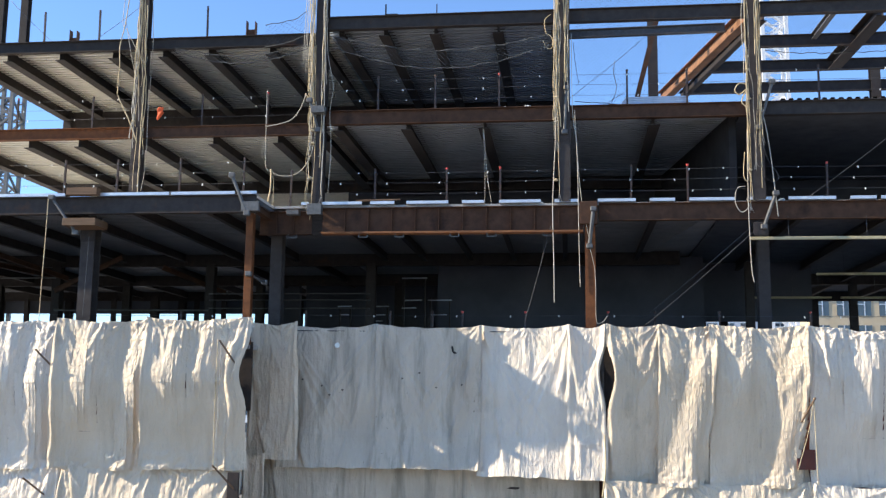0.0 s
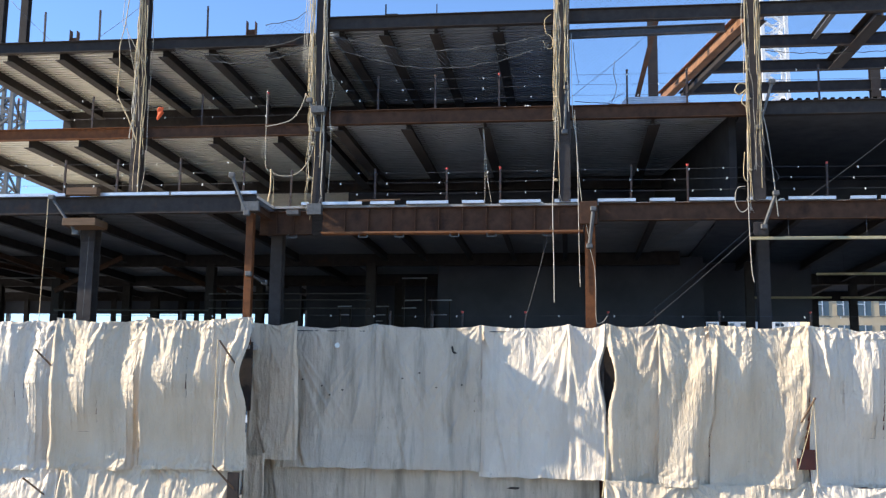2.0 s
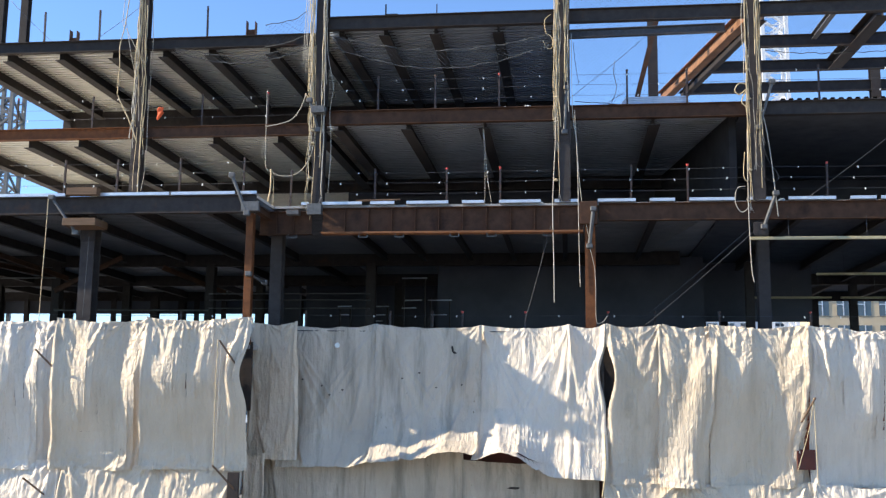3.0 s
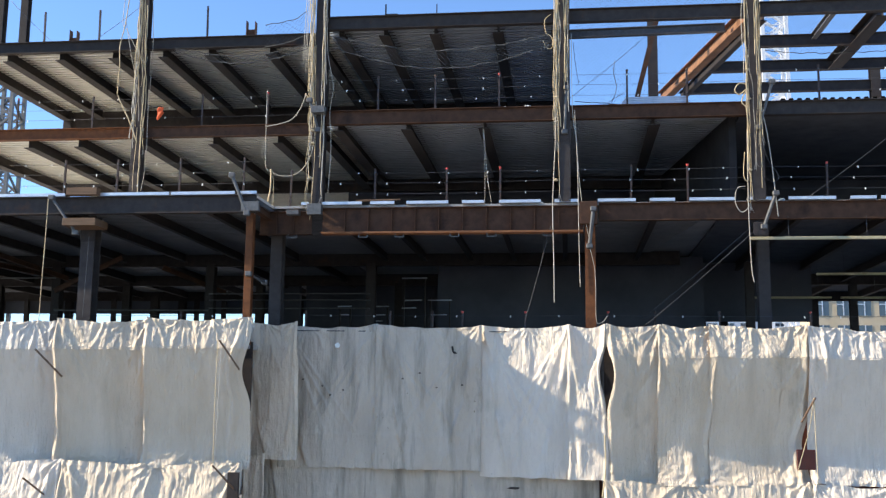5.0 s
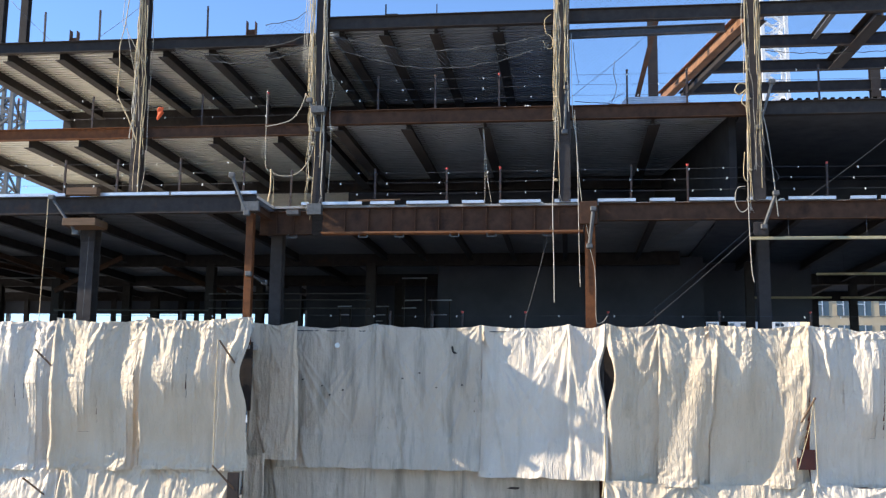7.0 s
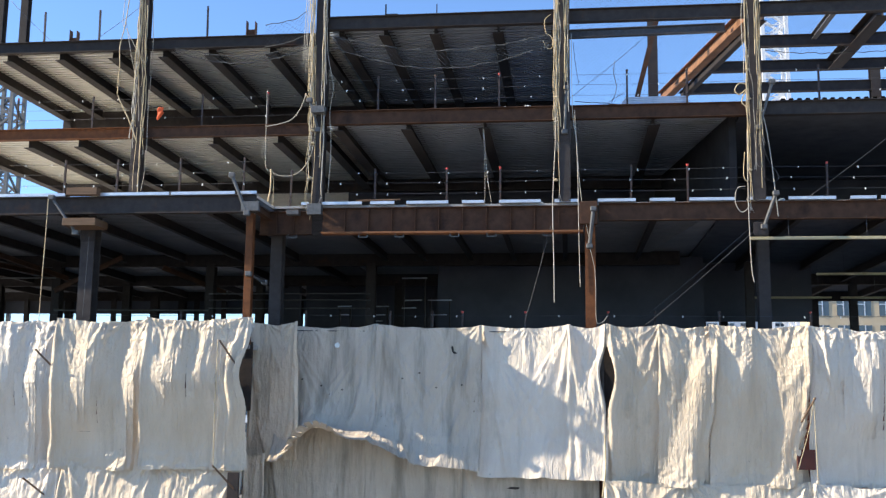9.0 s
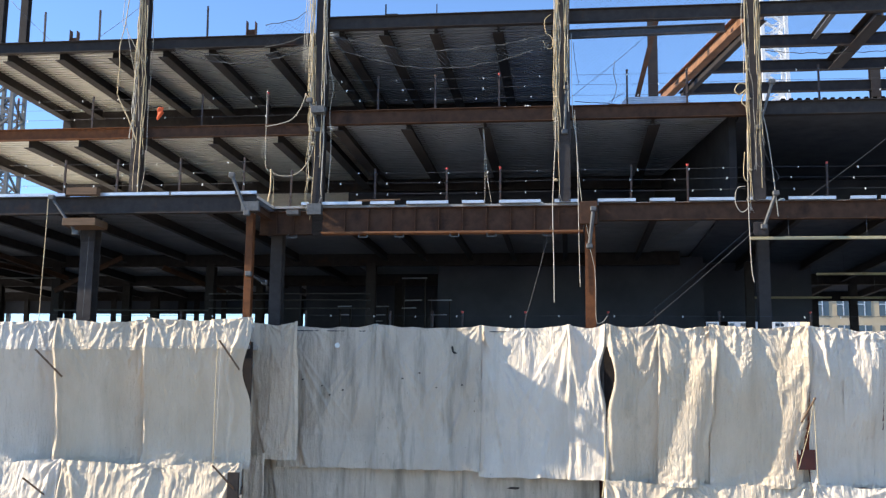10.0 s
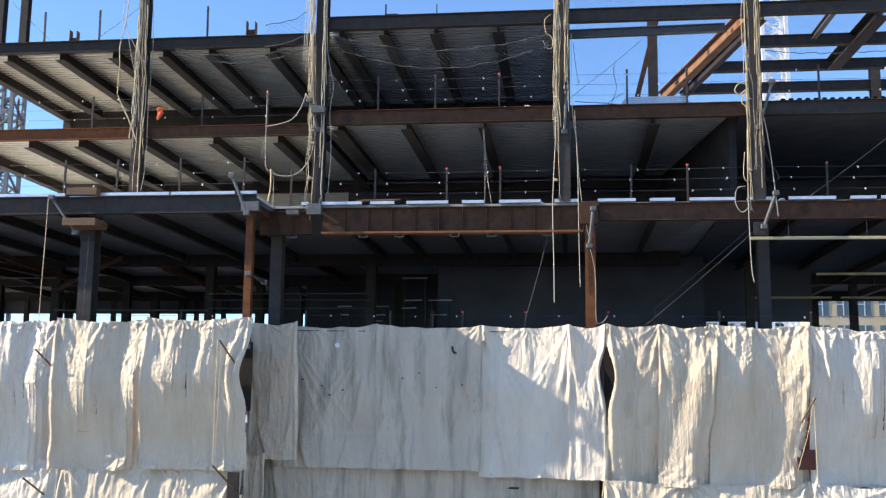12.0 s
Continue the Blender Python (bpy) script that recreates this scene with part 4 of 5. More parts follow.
for a, b in (((11.99, -0.15, 16.59), (8.21, -0.18, 13.67)), ((6.57, -0.20, 12.69), (2.59, -0.20, 9.22)), ((6.62, -0.05, 12.96), (2.66, 0.60, 9.60)), ((-0.58, -0.10, 12.77), (-1.51, -0.10, 9.34)),
             ((0.10, -0.22, 17.37), (3.84, 7.90, 22.90)), ((-23.09, 2.50, 23.00), (-20.51, 1.60, 20.67)), ((-18.70, 1.70, 20.98), (-16.65, 1.50, 22.36)), ((1.18, 1.00, 17.39), (2.39, 4.00, 18.94))):
    rope([a, tuple((Vector(a) + Vector(b)) / 2 - Vector((0, 0, 0.04))), b], 0.016, M_WIRE, "taut steel guy wire", "guy_wire", category="wire")


rope([(1.72, -0.10, 18.77), (1.68, -0.10, 18.31), (1.77, -0.10, 17.72), (1.54, -0.10, 17.12)], 0.02, M_WIRE, "slack black cord against the sky", "cord", category="wire")
rope([(0.24, -0.22, 19.47), (0.31, -0.22, 18.73), (0.43, -0.22, 17.92)], 0.016, M_WIRE, "slack black cord against the sky", "cord", category="wire")
rope([(6.29, -0.24, 17.72), (6.02, -0.24, 17.77), (5.86, -0.24, 17.53), (6.01, -0.24, 17.36), (6.24, -0.24, 17.52), (6.08, -0.24, 17.11), (6.26, -0.24, 16.90)], 0.035, M_ROPE, "coil of rope tied to the column")


# guard posts with cables
def post_model(red):
    ob = tagged(new("guard_post"), "slim dark steel guard post" + (" with a red cap" if red else ""), "post", "guard posts")
    bm = bmesh.new()
    box(bm, (-0.032, -0.032, 0), (0.032, 0.032, 1.32))
    box(bm, (-0.09, -0.09, 0), (0.09, 0.09, 0.02))
    part("pole", bm, M_POST, ob)
    bm = bmesh.new()
    bmesh.ops.create_cone(bm, cap_ends=True, segments=8, radius1=0.036, radius2=0.05, depth=0.08, matrix=Matrix.Translation((0, 0, 1.33)))
    part("cap", bm, M_CAP if red else M_POST, ob)
    for z in (0.45, 0.85, 1.22):
        bm = bmesh.new()
        bmesh.ops.create_cone(bm, cap_ends=True, segments=6, radius1=0.03, radius2=0.03, depth=0.05, matrix=pose(0, -0.04, z, 90))
        part("eye_bolt", bm, M_WIRE, ob)
    return ob


red_post, plain_post = post_model(True), post_model(False)
red_post.matrix_basis = pose(-4.33, 0.15, L3)
plain_post.matrix_basis = pose(-6.96, 0.15, L3)
for x, lean in ((-2.39, 0), (4.21, 0), (8.93, 1)):
    copy_thing(red_post, pose(x, 0.15, L3, 0, lean))
for x in (-10.12, 2.24):
    copy_thing(plain_post, pose(x, 0.15, L3, 0, 1))
for x in (-17.88, -15.91, -13.59, -11.26):
    copy_thing(plain_post, pose(x, FWD + 0.2, L3, 0, 1))
for x in (-11.62, -22.01):
    copy_thing(red_post, pose(x, BACK + 0.2, L4))
for x in (-18.82, -14.28):
    copy_thing(plain_post, pose(x, BACK + 0.2, L4))
for x in (-2.45,):
    copy_thing(red_post, pose(x, 0.2, L4))
for x in (-6.93, -4.80, 2.16, 4.27, 8.82):
    copy_thing(plain_post, pose(x, 0.2, L4))
for x in (-21.10, -18.75, -14.22):
    copy_thing(plain_post, pose(x, BACK + 0.2, L5, 0, -1))
for x in (-3.77, -1.51, 1.41, 8.32):
    copy_thing(red_post, pose(x, 0.7, L2))
for x in (-6.40, -4.85, 3.04, 5.26, -14.30, -9.54):
    copy_thing(plain_post, pose(x, 0.7, L2))


def guard_cable(x0, x1, y, z, tags, seed, length=0.05):
    """A cable with white flags knotted to it."""
    rng = random.Random(seed)
    ob = tagged(new("guard_cable"), "thin guard cable with white flags tied on", "cable", "guard cables")
    ob.location = (x0, y, z)
    w = x1 - x0
    bm = bmesh.new()
    sag = 0.03
    tube(bm, [(w * i / 12, 0, -sag * math.sin(math.pi * i / 12)) for i in range(13)], 0.006, 4)
    part("cable", bm, M_WIRE, ob)
    for i in range(tags):
        x = w * (i + rng.uniform(0.25, 0.75)) / tags
        h = length * rng.uniform(0.7, 1.5)
        bm = bmesh.new()
        box(bm, (-0.018, -0.016, -h), (0.018, 0.004, 0.015), pose(0, 0, 0, rng.uniform(-15, 15), rng.uniform(-25, 25), 0))
        t = part("flag", bm, M_TAG, ob)
        t.location = (x, 0, -sag * math.sin(math.pi * x / w))
    return ob


for k, z in enumerate((0.45, 0.85, 1.22)):
    guard_cable(-20.0, -10.9, FWD + 0.16, L3 + z, 7, 10 + k)
    guard_cable(-8.8, -0.4, 0.11, L3 + z, 5, 20 + k)
    guard_cable(0.2, 6.3, 0.11, L3 + z, 4, 30 + k)
    guard_cable(6.9, 14.5, 0.11, L3 + z, 4, 40 + k)
    guard_cable(-24.2, -17.0, BACK + 0.16, L4 + z, 4, 50 + k)
    guard_cable(-16.5, -9.3, BACK + 0.16, L4 + z, 4, 60 + k)
    guard_cable(-8.8, -0.4, 0.16, L4 + z, 5, 70 + k)
    guard_cable(0.2, 6.3, 0.16, L4 + z, 1, 80 + k)
    guard_cable(6.9, 14.5, 0.16, L4 + z, 3, 90 + k)
guard_cable(-9.5, 0.6, 0.66, L2 + 1.22, 6, 101)
guard_cable(1.0, 14.5, 0.66, L2 + 1.22, 7, 102)
guard_cable(-20, -11.5, 0.66, L2 + 1.22, 3, 103)


# galvanised edge plates on the third floor
def edge_plate(x0, x1, y, z):
    bm = bmesh.new()
    box(bm, (0, 0, 0.01), (x1 - x0, 0.006, 0.115))
    box(bm, (0, 0.006, 0.01), (x1 - x0, 0.20, 0.016))
    ob = part("edge_plate", bm, M_EDGE)
    ob.location = (x0, y, z)
    return tagged(ob, "galvanised edge plate along the floor", "edge plate", "edge plates")


for a, b in ((-23.0, -17.65), (-16.47, -13.81), (-13.75, -11.44), (-11.36, -10.66)):
    edge_plate(a, b, FWD - 0.14, L3 - 0.01)
for a, b in ((-9.62, -9.34), (-8.84, -7.38), (-7.07, -6.18), (-5.75, -4.23), (-3.74, -2.94),
             (-2.41, -0.93), (-0.45, 0.40), (1.07, 2.38), (2.86, 3.73), (4.22, 5.75),
             (6.26, 7.00), (7.56, 9.13), (9.60, 10.46), (10.61, 13.0)):
    edge_plate(a, b, -0.19, L3 - 0.02)


def block(name, lo, hi, material, label, category, bevel=0.01, turn=0):
    c = (Vector(lo) + Vector(hi)) / 2
    bm = bmesh.new()
    box(bm, tuple(Vector(lo) - c), tuple(Vector(hi) - c))
    bmesh.ops.bevel(bm, geom=bm.edges[:], offset=bevel, segments=1, affect="EDGES")
    ob = part(name, bm, material)
    ob.matrix_basis = pose(*c, 0, 0, turn)
    return tagged(ob, label, category)


block("timber_block", (-17.45, -2.55, L3 - 0.02), (-16.33, -2.25, L3 + 0.24), M_WOOD, "sawn timber block on the floor edge", "timber")
block("timber_block", (-17.49, -2.62, 12.50), (-16.28, -1.62, 12.76), M_WOOD, "sawn timber block clamped to the column", "timber")
block("steel_box", (-11.13, -2.45, 12.98), (-10.51, -2.24, 13.31), M_GREYM, "grey steel end box on the beam", "bracket")
block("steel_box", (-10.11, -0.4, 13.22), (-9.65, -0.095, 13.40), M_GREYM, "grey steel packing on the girder", "bracket")
block("steel_box", (-9.32, -0.5, 13.20), (-8.80, -0.22, 13.60), M_GREYM, "grey steel box at the column foot", "bracket")
block("steel_box", (0.43, -0.42, 12.78), (1.04, -0.17, 13.58), M_BROWN, "brown steel plate over the column head", "bracket")
block("steel_box", (-9.29, -0.55, 16.98), (-8.78, -0.22, 17.24), M_GREYM, "grey steel box on the column", "bracket")
for i in range(3):
    block("plank", (-7.61 + 0.12 * i, -0.16 + 0.1 * i, L3 + 0.12 + 0.03 * i), (-6.22 + 0.1 * i, -0.02 + 0.1 * i, L3 + 0.16 + 0.03 * i), M_WOOD, "short plank lying on the floor edge", "plank", 0.005)
for k in range(6):
    block("deck_sheet", (1.82 + 0.06 * k, 0.5, L4 + 0.075 * k), (4.51 - 0.05 * k, 1.3, L4 + 0.07 + 0.075 * k), M_EDGE, "galvanised deck sheet stacked on the floor", "sheet", 0.008)
for i, (x, w) in enumerate(((-2.16, 0.25), (-1.40, 0.3), (-0.88, 0.22), (-0.98, 0.2), (1.42, 0.25), (2.01, 0.3), (7.44, 0.2))):
    bm = bmesh.new()
    bmesh.ops.create_icosphere(bm, subdivisions=2, radius=w * 0.6)
    for v in bm.verts:
        v.co.z *= 0.45
        v.co += v.normal * 0.09 * noise.noise(v.co * 9 + Vector((i * 3.3, 0, 0)))
    ob = part("plastic_scrap", bm, M_TAG)
    ob.location = (x, 0.35, (L4 if i < 3 else L3) + 0.03 + w * 0.2)
    tagged(ob, "crumpled scrap of white plastic on the floor", "scrap", "plastic scraps")
# corrugated end of the deck at the upper right
bm = bmesh.new()
last = None
for i in range(23):
    for dx, dz in ((0, 0.012), (0.03, 0.08), (0.15, 0.08), (0.18, 0.012)):
        cur = [bm.verts.new((i * 0.28 + dx, y, dz)) for y in (0, 0.4)] + [bm.verts.new((i * 0.28 + dx, y, dz - 0.01)) for y in (0.4, 0)]
        if last:
            for k in range(4):
                bm.faces.new((last[k], last[(k + 1) % 4], cur[(k + 1) % 4], cur[k]))
        last = cur
ob = part("deck_end", bm, M_DARK)
ob.location = (7.43, -0.1, L4)
tagged(ob, "dark corrugated end of the deck", "deck end")


# hangers under the plate girder
def hanger(x):
    bm = bmesh.new()
    w = 0.34
    box(bm, (-w / 2, -0.02, -0.14), (-w / 2 + 0.03, 0.02, 0))
    box(bm, (w / 2 - 0.03, -0.02, -0.14), (w / 2, 0.02, 0))
    box(bm, (-w / 2 + 0.03, -0.02, -0.14), (w / 2 - 0.03, 0.02, -0.11))
    ob = part("hanger", bm, M_GREYM)
    ob.location = (x, -0.12, L3 - 1.082)
    return tagged(ob, "small grey steel hanger under the girder", "hanger", "hangers")


for x in (-9.93 + 0.0, -7.31, -5.99, -4.00, -2.68, -0.68):
    hanger(x)


# tube struts with clamps
def strut(p, q, r=0.05, label="grey tube strut clamped to the beam"):
    ob = tagged(new("strut"), label, "strut", "tube struts")
    p, q = Vector(p), Vector(q)
    ob.location = p
    bm = bmesh.new()
    tube(bm, [(0, 0, 0), q - p], r, 8)
    part("tube", bm, M_GREYM, ob)
    for k, e in enumerate((Vector((0, 0, 0)), q - p)):
        bm = bmesh.new()
        box(bm, (-0.11, -0.09, -0.09), (0.11, 0.09, 0.09))
        bmesh.ops.bevel(bm, geom=bm.edges[:], offset=0.03, segments=1, affect="EDGES")
        c = part("clamp", bm, M_GREYM, ob)
        c.location = e
    return ob


strut((-11.51, -2.40, 14.24), (-10.93, -2.40, 12.90), 0.06)
strut((-18.05, -2.40, 13.54), (-17.08, -2.40, 12.28), 0.05, "pale tube strut from floor edge to column")
strut((0.90, -0.50, 13.29), (0.76, -0.24, 12.02), 0.07, "pale tube strut at the column head")
strut((7.08, -0.50, 13.77), (6.69, -0.24, 12.65), 0.06)
strut((-0.01, -0.24, 17.76), (-0.08, -0.24, 16.14), 0.055, "pale tube strut on the column")
strut((7.14, -0.24, 17.80), (6.66, -0.24, 16.18), 0.05)
strut((-9.35, -0.50, 17.45), (-9.06, -0.24, 16.40), 0.05)
strut((-10.94, -1.90, 10.87), (-10.94, 0.00, 10.80), 0.04)
for a, b in (((-18.00, -2.90, 8.19), (-17.22, -2.40, 7.27)), ((-11.53, -2.90, 8.52), (-10.96, -2.40, 7.56)), ((-11.58, -2.90, 4.43), (-11.01, -2.30, 3.64)), ((-18.17, -2.80, 3.89), (-17.63, -2.30, 3.31)), ((7.85, -1.60, 6.85), (7.49, -1.10, 6.05))):
    bm = bmesh.new()
    tube(bm, [(0, 0, 0), Vector(b) - Vector(a)], 0.033, 7)
    ob = part("outrigger_pole", bm, M_POLE)
    ob.location = a
    tagged(ob, "short brown pole poking through the tarp", "pole", "outrigger poles")
bm = bmesh.new()
tube(bm, [(0, 0, 0), (0, 0, 8.48)], 0.05, 7)
ob = part("scaffold_pipe", bm, M_GREYM)
ob.location = (1.16, -0.3, 0)
tagged(ob, "pale scaffold pipe in the gap between tarps", "pipe")
# Dark sheets added at the gaps, standing for the shade in them.
block("dark_gap_sheet", (0.90, -0.16, 4.5), (1.64, -0.10, 8.9), M_TORN_GAP, "dark sheet standing for the shade between tarps", "board")
block("dark_gap_sheet", (-11.32, -1.52, 6.2), (-10.81, -1.44, 8.55), M_TORN_GAP, "dark sheet standing for the shade between tarps", "board")
block("dark_gap_sheet", (-11.25, -2.32, 1.0), (-10.86, -2.22, 4.18), M_TORN_GAP, "dark sheet beside the lower tarp", "board")
block("red_board", (7.37, -0.78, 4.53), (7.98, -0.72, 5.18), M_REDBOARD, "red-brown board end between two tarps", "board", turn=8)


# racks of pipe standing deep inside the floor
def pipe_rack(x0, x1, y, heights):
    ob = tagged(new("pipe_rack"), "grey steel rack with stored pipes in the dark floor", "rack", "pipe racks")
    ob.location = (x0, y, L2)
    w = x1 - x0
    for x in (0.0, w):
        bm = bmesh.new()
        bar(bm, (x, 0, 0), (x, 0, heights[0] + 0.12 - L2), 0.06, 0.06, (0, 1, 0))
        part("upright", bm, M_DARK, ob)
    for i, z in enumerate(heights):
        bm = bmesh.new()
        tube(bm, [(-0.1 + 0.15 * (i % 2), -0.06, z - L2), (w * (1.1 - 0.25 * (i % 3)), -0.06, z - L2 + 0.01)], 0.028, 6)
        part("pipe", bm, M_EDGE, ob)


pipe_rack(-8.99, -8.40, 11.4, (11.00, 10.60, 10.31))
pipe_rack(-10.67, -10.18, 11.4, (11.00, 10.60))
pipe_rack(-7.63, -6.64, 11.4, (12.33, 11.29, 10.92))
pipe_rack(-6.38, -5.47, 11.4, (11.29, 10.61))

# lumber rails hung under the deck
def lumber_rail(x0, x1, y, z, top):
    ob = tagged(new("lumber_rail"), "long pale lumber rail hung under the deck on rods", "lumber", "lumber rails")
    ob.location = (x0, y, z)
    bm = bmesh.new()
    box(bm, (0, 0, -0.05), (x1 - x0, 0.10, 0.05))
    bmesh.ops.bevel(bm, geom=bm.edges[:], offset=0.01, segments=1, affect="EDGES")
    part("rail", bm, M_LUMBER, ob)
    n = 3
    for i in range(n):
        bm = bmesh.new()
        tube(bm, [(0, 0, 0), (0, 0, top - z)], 0.008, 5)
        r = part("rod", bm, M_WIRE, ob)
        r.location = ((x1 - x0) * (i + 0.5) / n, 0.05, 0.05)
    return ob


lumber_rail(6.25, 14.0, -0.1, 12.28, L3 - 0.62)
lumber_rail(10.29, 17.0, 8.0, 12.06, L3 - 0.24)
lumber_rail(8.75, 12.27, 13.7, 11.66, L3 - 0.24)
lumber_rail(12.68, 22.0, 13.7, 11.66, L3 - 0.24)


# pipes and braces in the dark of the second floor
for x0, x1, z, r in ((-24.4, -16.75, 10.73, 0.05), (-16.75, -9.05, 11.50, 0.03), (-16.75, -9.05, 11.21, 0.03), (-16.75, -9.05, 10.82, 0.025), (-32, -24.4, 12.28, 0.04)):
    bm = bmesh.new()
    tube(bm, [(0, 0, 0), (x1 - x0, 0, 0)], r, 6)
    ob = part("pipe", bm, M_GREYM)
    ob.location = (x0, 10.37, z)
    tagged(ob, "grey pipe strapped across the inner columns", "pipe", "inner pipes")
for a, b in (((-24.80, 6.00, 12.87), (-23.57, 10.00, 12.29)), ((-25.94, 8.00, 12.70), (-24.96, 12.00, 12.60)), ((-23.24, 8.00, 11.47), (-20.10, 8.00, 13.01)), ((-18.48, 9.00, 12.67), (-16.50, 12.00, 11.82))):
    beam(a, b, 0.22, 0.14, M_BROWN, "brown brace under the deck in the dark", group="inner braces")


# orange harness bag on the column
bm = bmesh.new()
bmesh.ops.create_icosphere(bm, subdivisions=3, radius=0.19)
for v in bm.verts:
    v.co.z *= 1.9 if v.co.z < 0 else 1.1
    v.co.x *= 0.62 + 1.3 * max(-0.2, v.co.z)
    v.co.x += 0.25 * v.co.z - 0.02
    v.co.y *= 0.5
    v.co += v.normal * 0.11 * noise.noise(v.co * 7)
bag = tagged(new("harness_bag"), "orange fabric harness bag hung on the column", "bag")
bag.location = (-15.83, 1.40, 17.68)
part("sack", bm, M_ORANGE, bag, smooth=True)
bm = bmesh.new()
tube(bm, curve_points([(0.05, 0, 0.12), (0.0, -0.02, 0.26), (-0.30, 0.05, 0.24), (-0.55, 0.10, 0.34), (-0.74, 0.16, 0.42)], 5), 0.018)
part("strap", bm, M_TORN_GAP, bag)


# safety nets: cords knotted in diamonds
def net(p, q, drop, cols, rows, sag, label, seed=0, r=0.007):
    """A net hung from p to q, with its foot drop below."""
    p, q, drop = Vector(p), Vector(q), Vector(drop)
    bm = bmesh.new()
    pts = {}
    for j in range(rows + 1):
        for i in range(cols + 1):
            s, v = i / cols, j / rows
            o = (q - p) * s + drop * v * (1 if sag < 0.3 else 0.6 + 0.4 * math.sin(math.pi * s)) - Vector((0, 0, sag * math.sin(math.pi * s)))
            o += Vector((0.03 * noise.noise((i * 0.7, j * 0.7, seed)), 0.12 * noise.noise((i * 0.15, j * 0.2, seed + 5)), 0.05 * noise.noise((i * 0.3, j * 0.3, seed + 2))))
            pts[i, j] = o
    for j in range(rows):
        for i in range(cols):
            a, b, c, d = pts[i, j], pts[i + 1, j], pts[i, j + 1], pts[i + 1, j + 1]
            tube(bm, [a, d] if (i + j) % 2 else [b, c], r, 3)
    mesh_net = tagged(new("safety_net"), label, "net", "safety nets")
    mesh_net.location = p
    part("netting", bm, M_NET, mesh_net)
    for j in (0, rows):
        bm = bmesh.new()
        tube(bm, [pts[i, j] for i in range(cols + 1)], 0.014, 4)
        part("edge_rope", bm, M_NET, mesh_net)
    return mesh_net


net((-8.59, -0.24, 19.94), (-0.61, -0.24, 19.77), (0, 0, -0.7), 90, 8, 0.55, "dark safety net sagging under the top floor", 1, 0.0045)
net((0.30, 1.00, 22.02), (6.38, 1.00, 21.78), (0, 0, -4.4), 84, 60, 0.1, "fine safety net stretched against the sky", 2, 0.0024)
net((7.74, 4.00, 22.28), (13.09, 4.00, 22.20), (0, 0, -1.9), 70, 26, 0.1, "fine safety net stretched against the sky", 3, 0.0024)
net((-11.72, 1.40, 21.13), (-10.03, 1.40, 21.61), (0, 0, -0.9), 16, 9, 0.1, "small torn net by the column", 4, 0.0035)
net((-15.39, 1.47, 20.34), (-10.00, 1.47, 20.33), (0, 0, -0.30), 50, 4, 0.40, "dark safety net sagging under the top floor", 5, 0.0045)


# odds and ends on the top floor
def stub(x, y, z, h, w, label):
    bm = bmesh.new()
    box(bm, (-w / 2, -0.12, 0), (-w / 2 + 0.03, 0.12, h))
    box(bm, (w / 2 - 0.03, -0.12, 0), (w / 2, 0.12, h * 0.96))
    box(bm, (-w / 2 + 0.03, -0.012, 0), (w / 2 - 0.03, 0.012, h * 0.7))
    for k in (0.3, 0.55):
        box(bm, (-w / 2 - 0.03, -0.04, h * k), (-w / 2, 0.04, h * k + 0.06))
    ob = part("column_stub", bm, M_BROWN)
    ob.location = (x, y, z)
    return tagged(ob, label, "column stub", "column stubs")


stub(-20.44, 3.0, L5, 1.0, 0.34, "short dark column stub on the top floor")
stub(-12.80, 3.0, L5, 1.15, 0.40, "short forked column stub on the top floor")
column(-24.43, 6.0, L5, 25.0, 0.34, M_DARK, "dark steel column rising over the top floor")
column(-23.78, 3.0, L5, 25.0, 0.36, M_DARK, "dark steel column rising over the top floor")
bm = bmesh.new()
bar(bm, (0, 0, 0), (0, 0, 0.62), 0.05, 0.05, (0, 1, 0))
bar(bm, (0, 0, 0.22), (0.45, 0, 0.22), 0.04, 0.04)
ob = part("bent_rod", bm, M_DARK)
ob.location = (-6.75, 0.4, L5)
tagged(ob, "dark rod with a side arm on the top floor", "rod")
bm = bmesh.new()
bar(bm, (0, 0, 0), (0, 0, 0.55), 0.035, 0.035, (0, 1, 0))
ob = part("rod", bm, M_DARK)
ob.location = (-4.81, 0.4, L5)
tagged(ob, "thin dark rod on the top floor", "rod")


# lattice masts beyond the building
def mast(x, y, z0, z1, w, label, material, bay=None, leg=0.12):
    ob = tagged(new("lattice_mast"), label, "mast", "lattice masts")
    ob.location = (x, y, z0)
    h = z1 - z0
    bay = bay or w
    for sx in (-1, 1):
        for sy in (-1, 1):
            bm = bmesh.new()
            box(bm, (sx * w / 2 - leg, sy * w / 2 - leg, 0), (sx * w / 2 + leg, sy * w / 2 + leg, h))
            part("leg", bm, material, ob)
    for sy in (-1, 1):
        bm = bmesh.new()
        bm2 = bmesh.new()
        n = int(h / bay)
        for k in range(n):
            s = 1 if k % 2 else -1
            bar(bm, (-s * w / 2, sy * w / 2, k * bay), (s * w / 2, sy * w / 2, (k + 1) * bay), leg * 1.3, leg * 1.3, (0, 1, 0))
            bar(bm, (0, sy * w / 2, k * bay), (-s * w / 2, sy * w / 2, (k + 0.5) * bay), 0.10, 0.10, (0, 1, 0))
            bar(bm, (-w / 2, sy * w / 2, k * bay), (w / 2, sy * w / 2, k * bay), 0.1, 0.1)
            bar(bm2, (sy * w / 2, -s * w / 2, k * bay), (sy * w / 2, s * w / 2, (k + 1) * bay), 0.13, 0.13, (1, 0, 0))
        part("lacing", bm, material, ob)
        part("lacing", bm2, material, ob)
    return ob


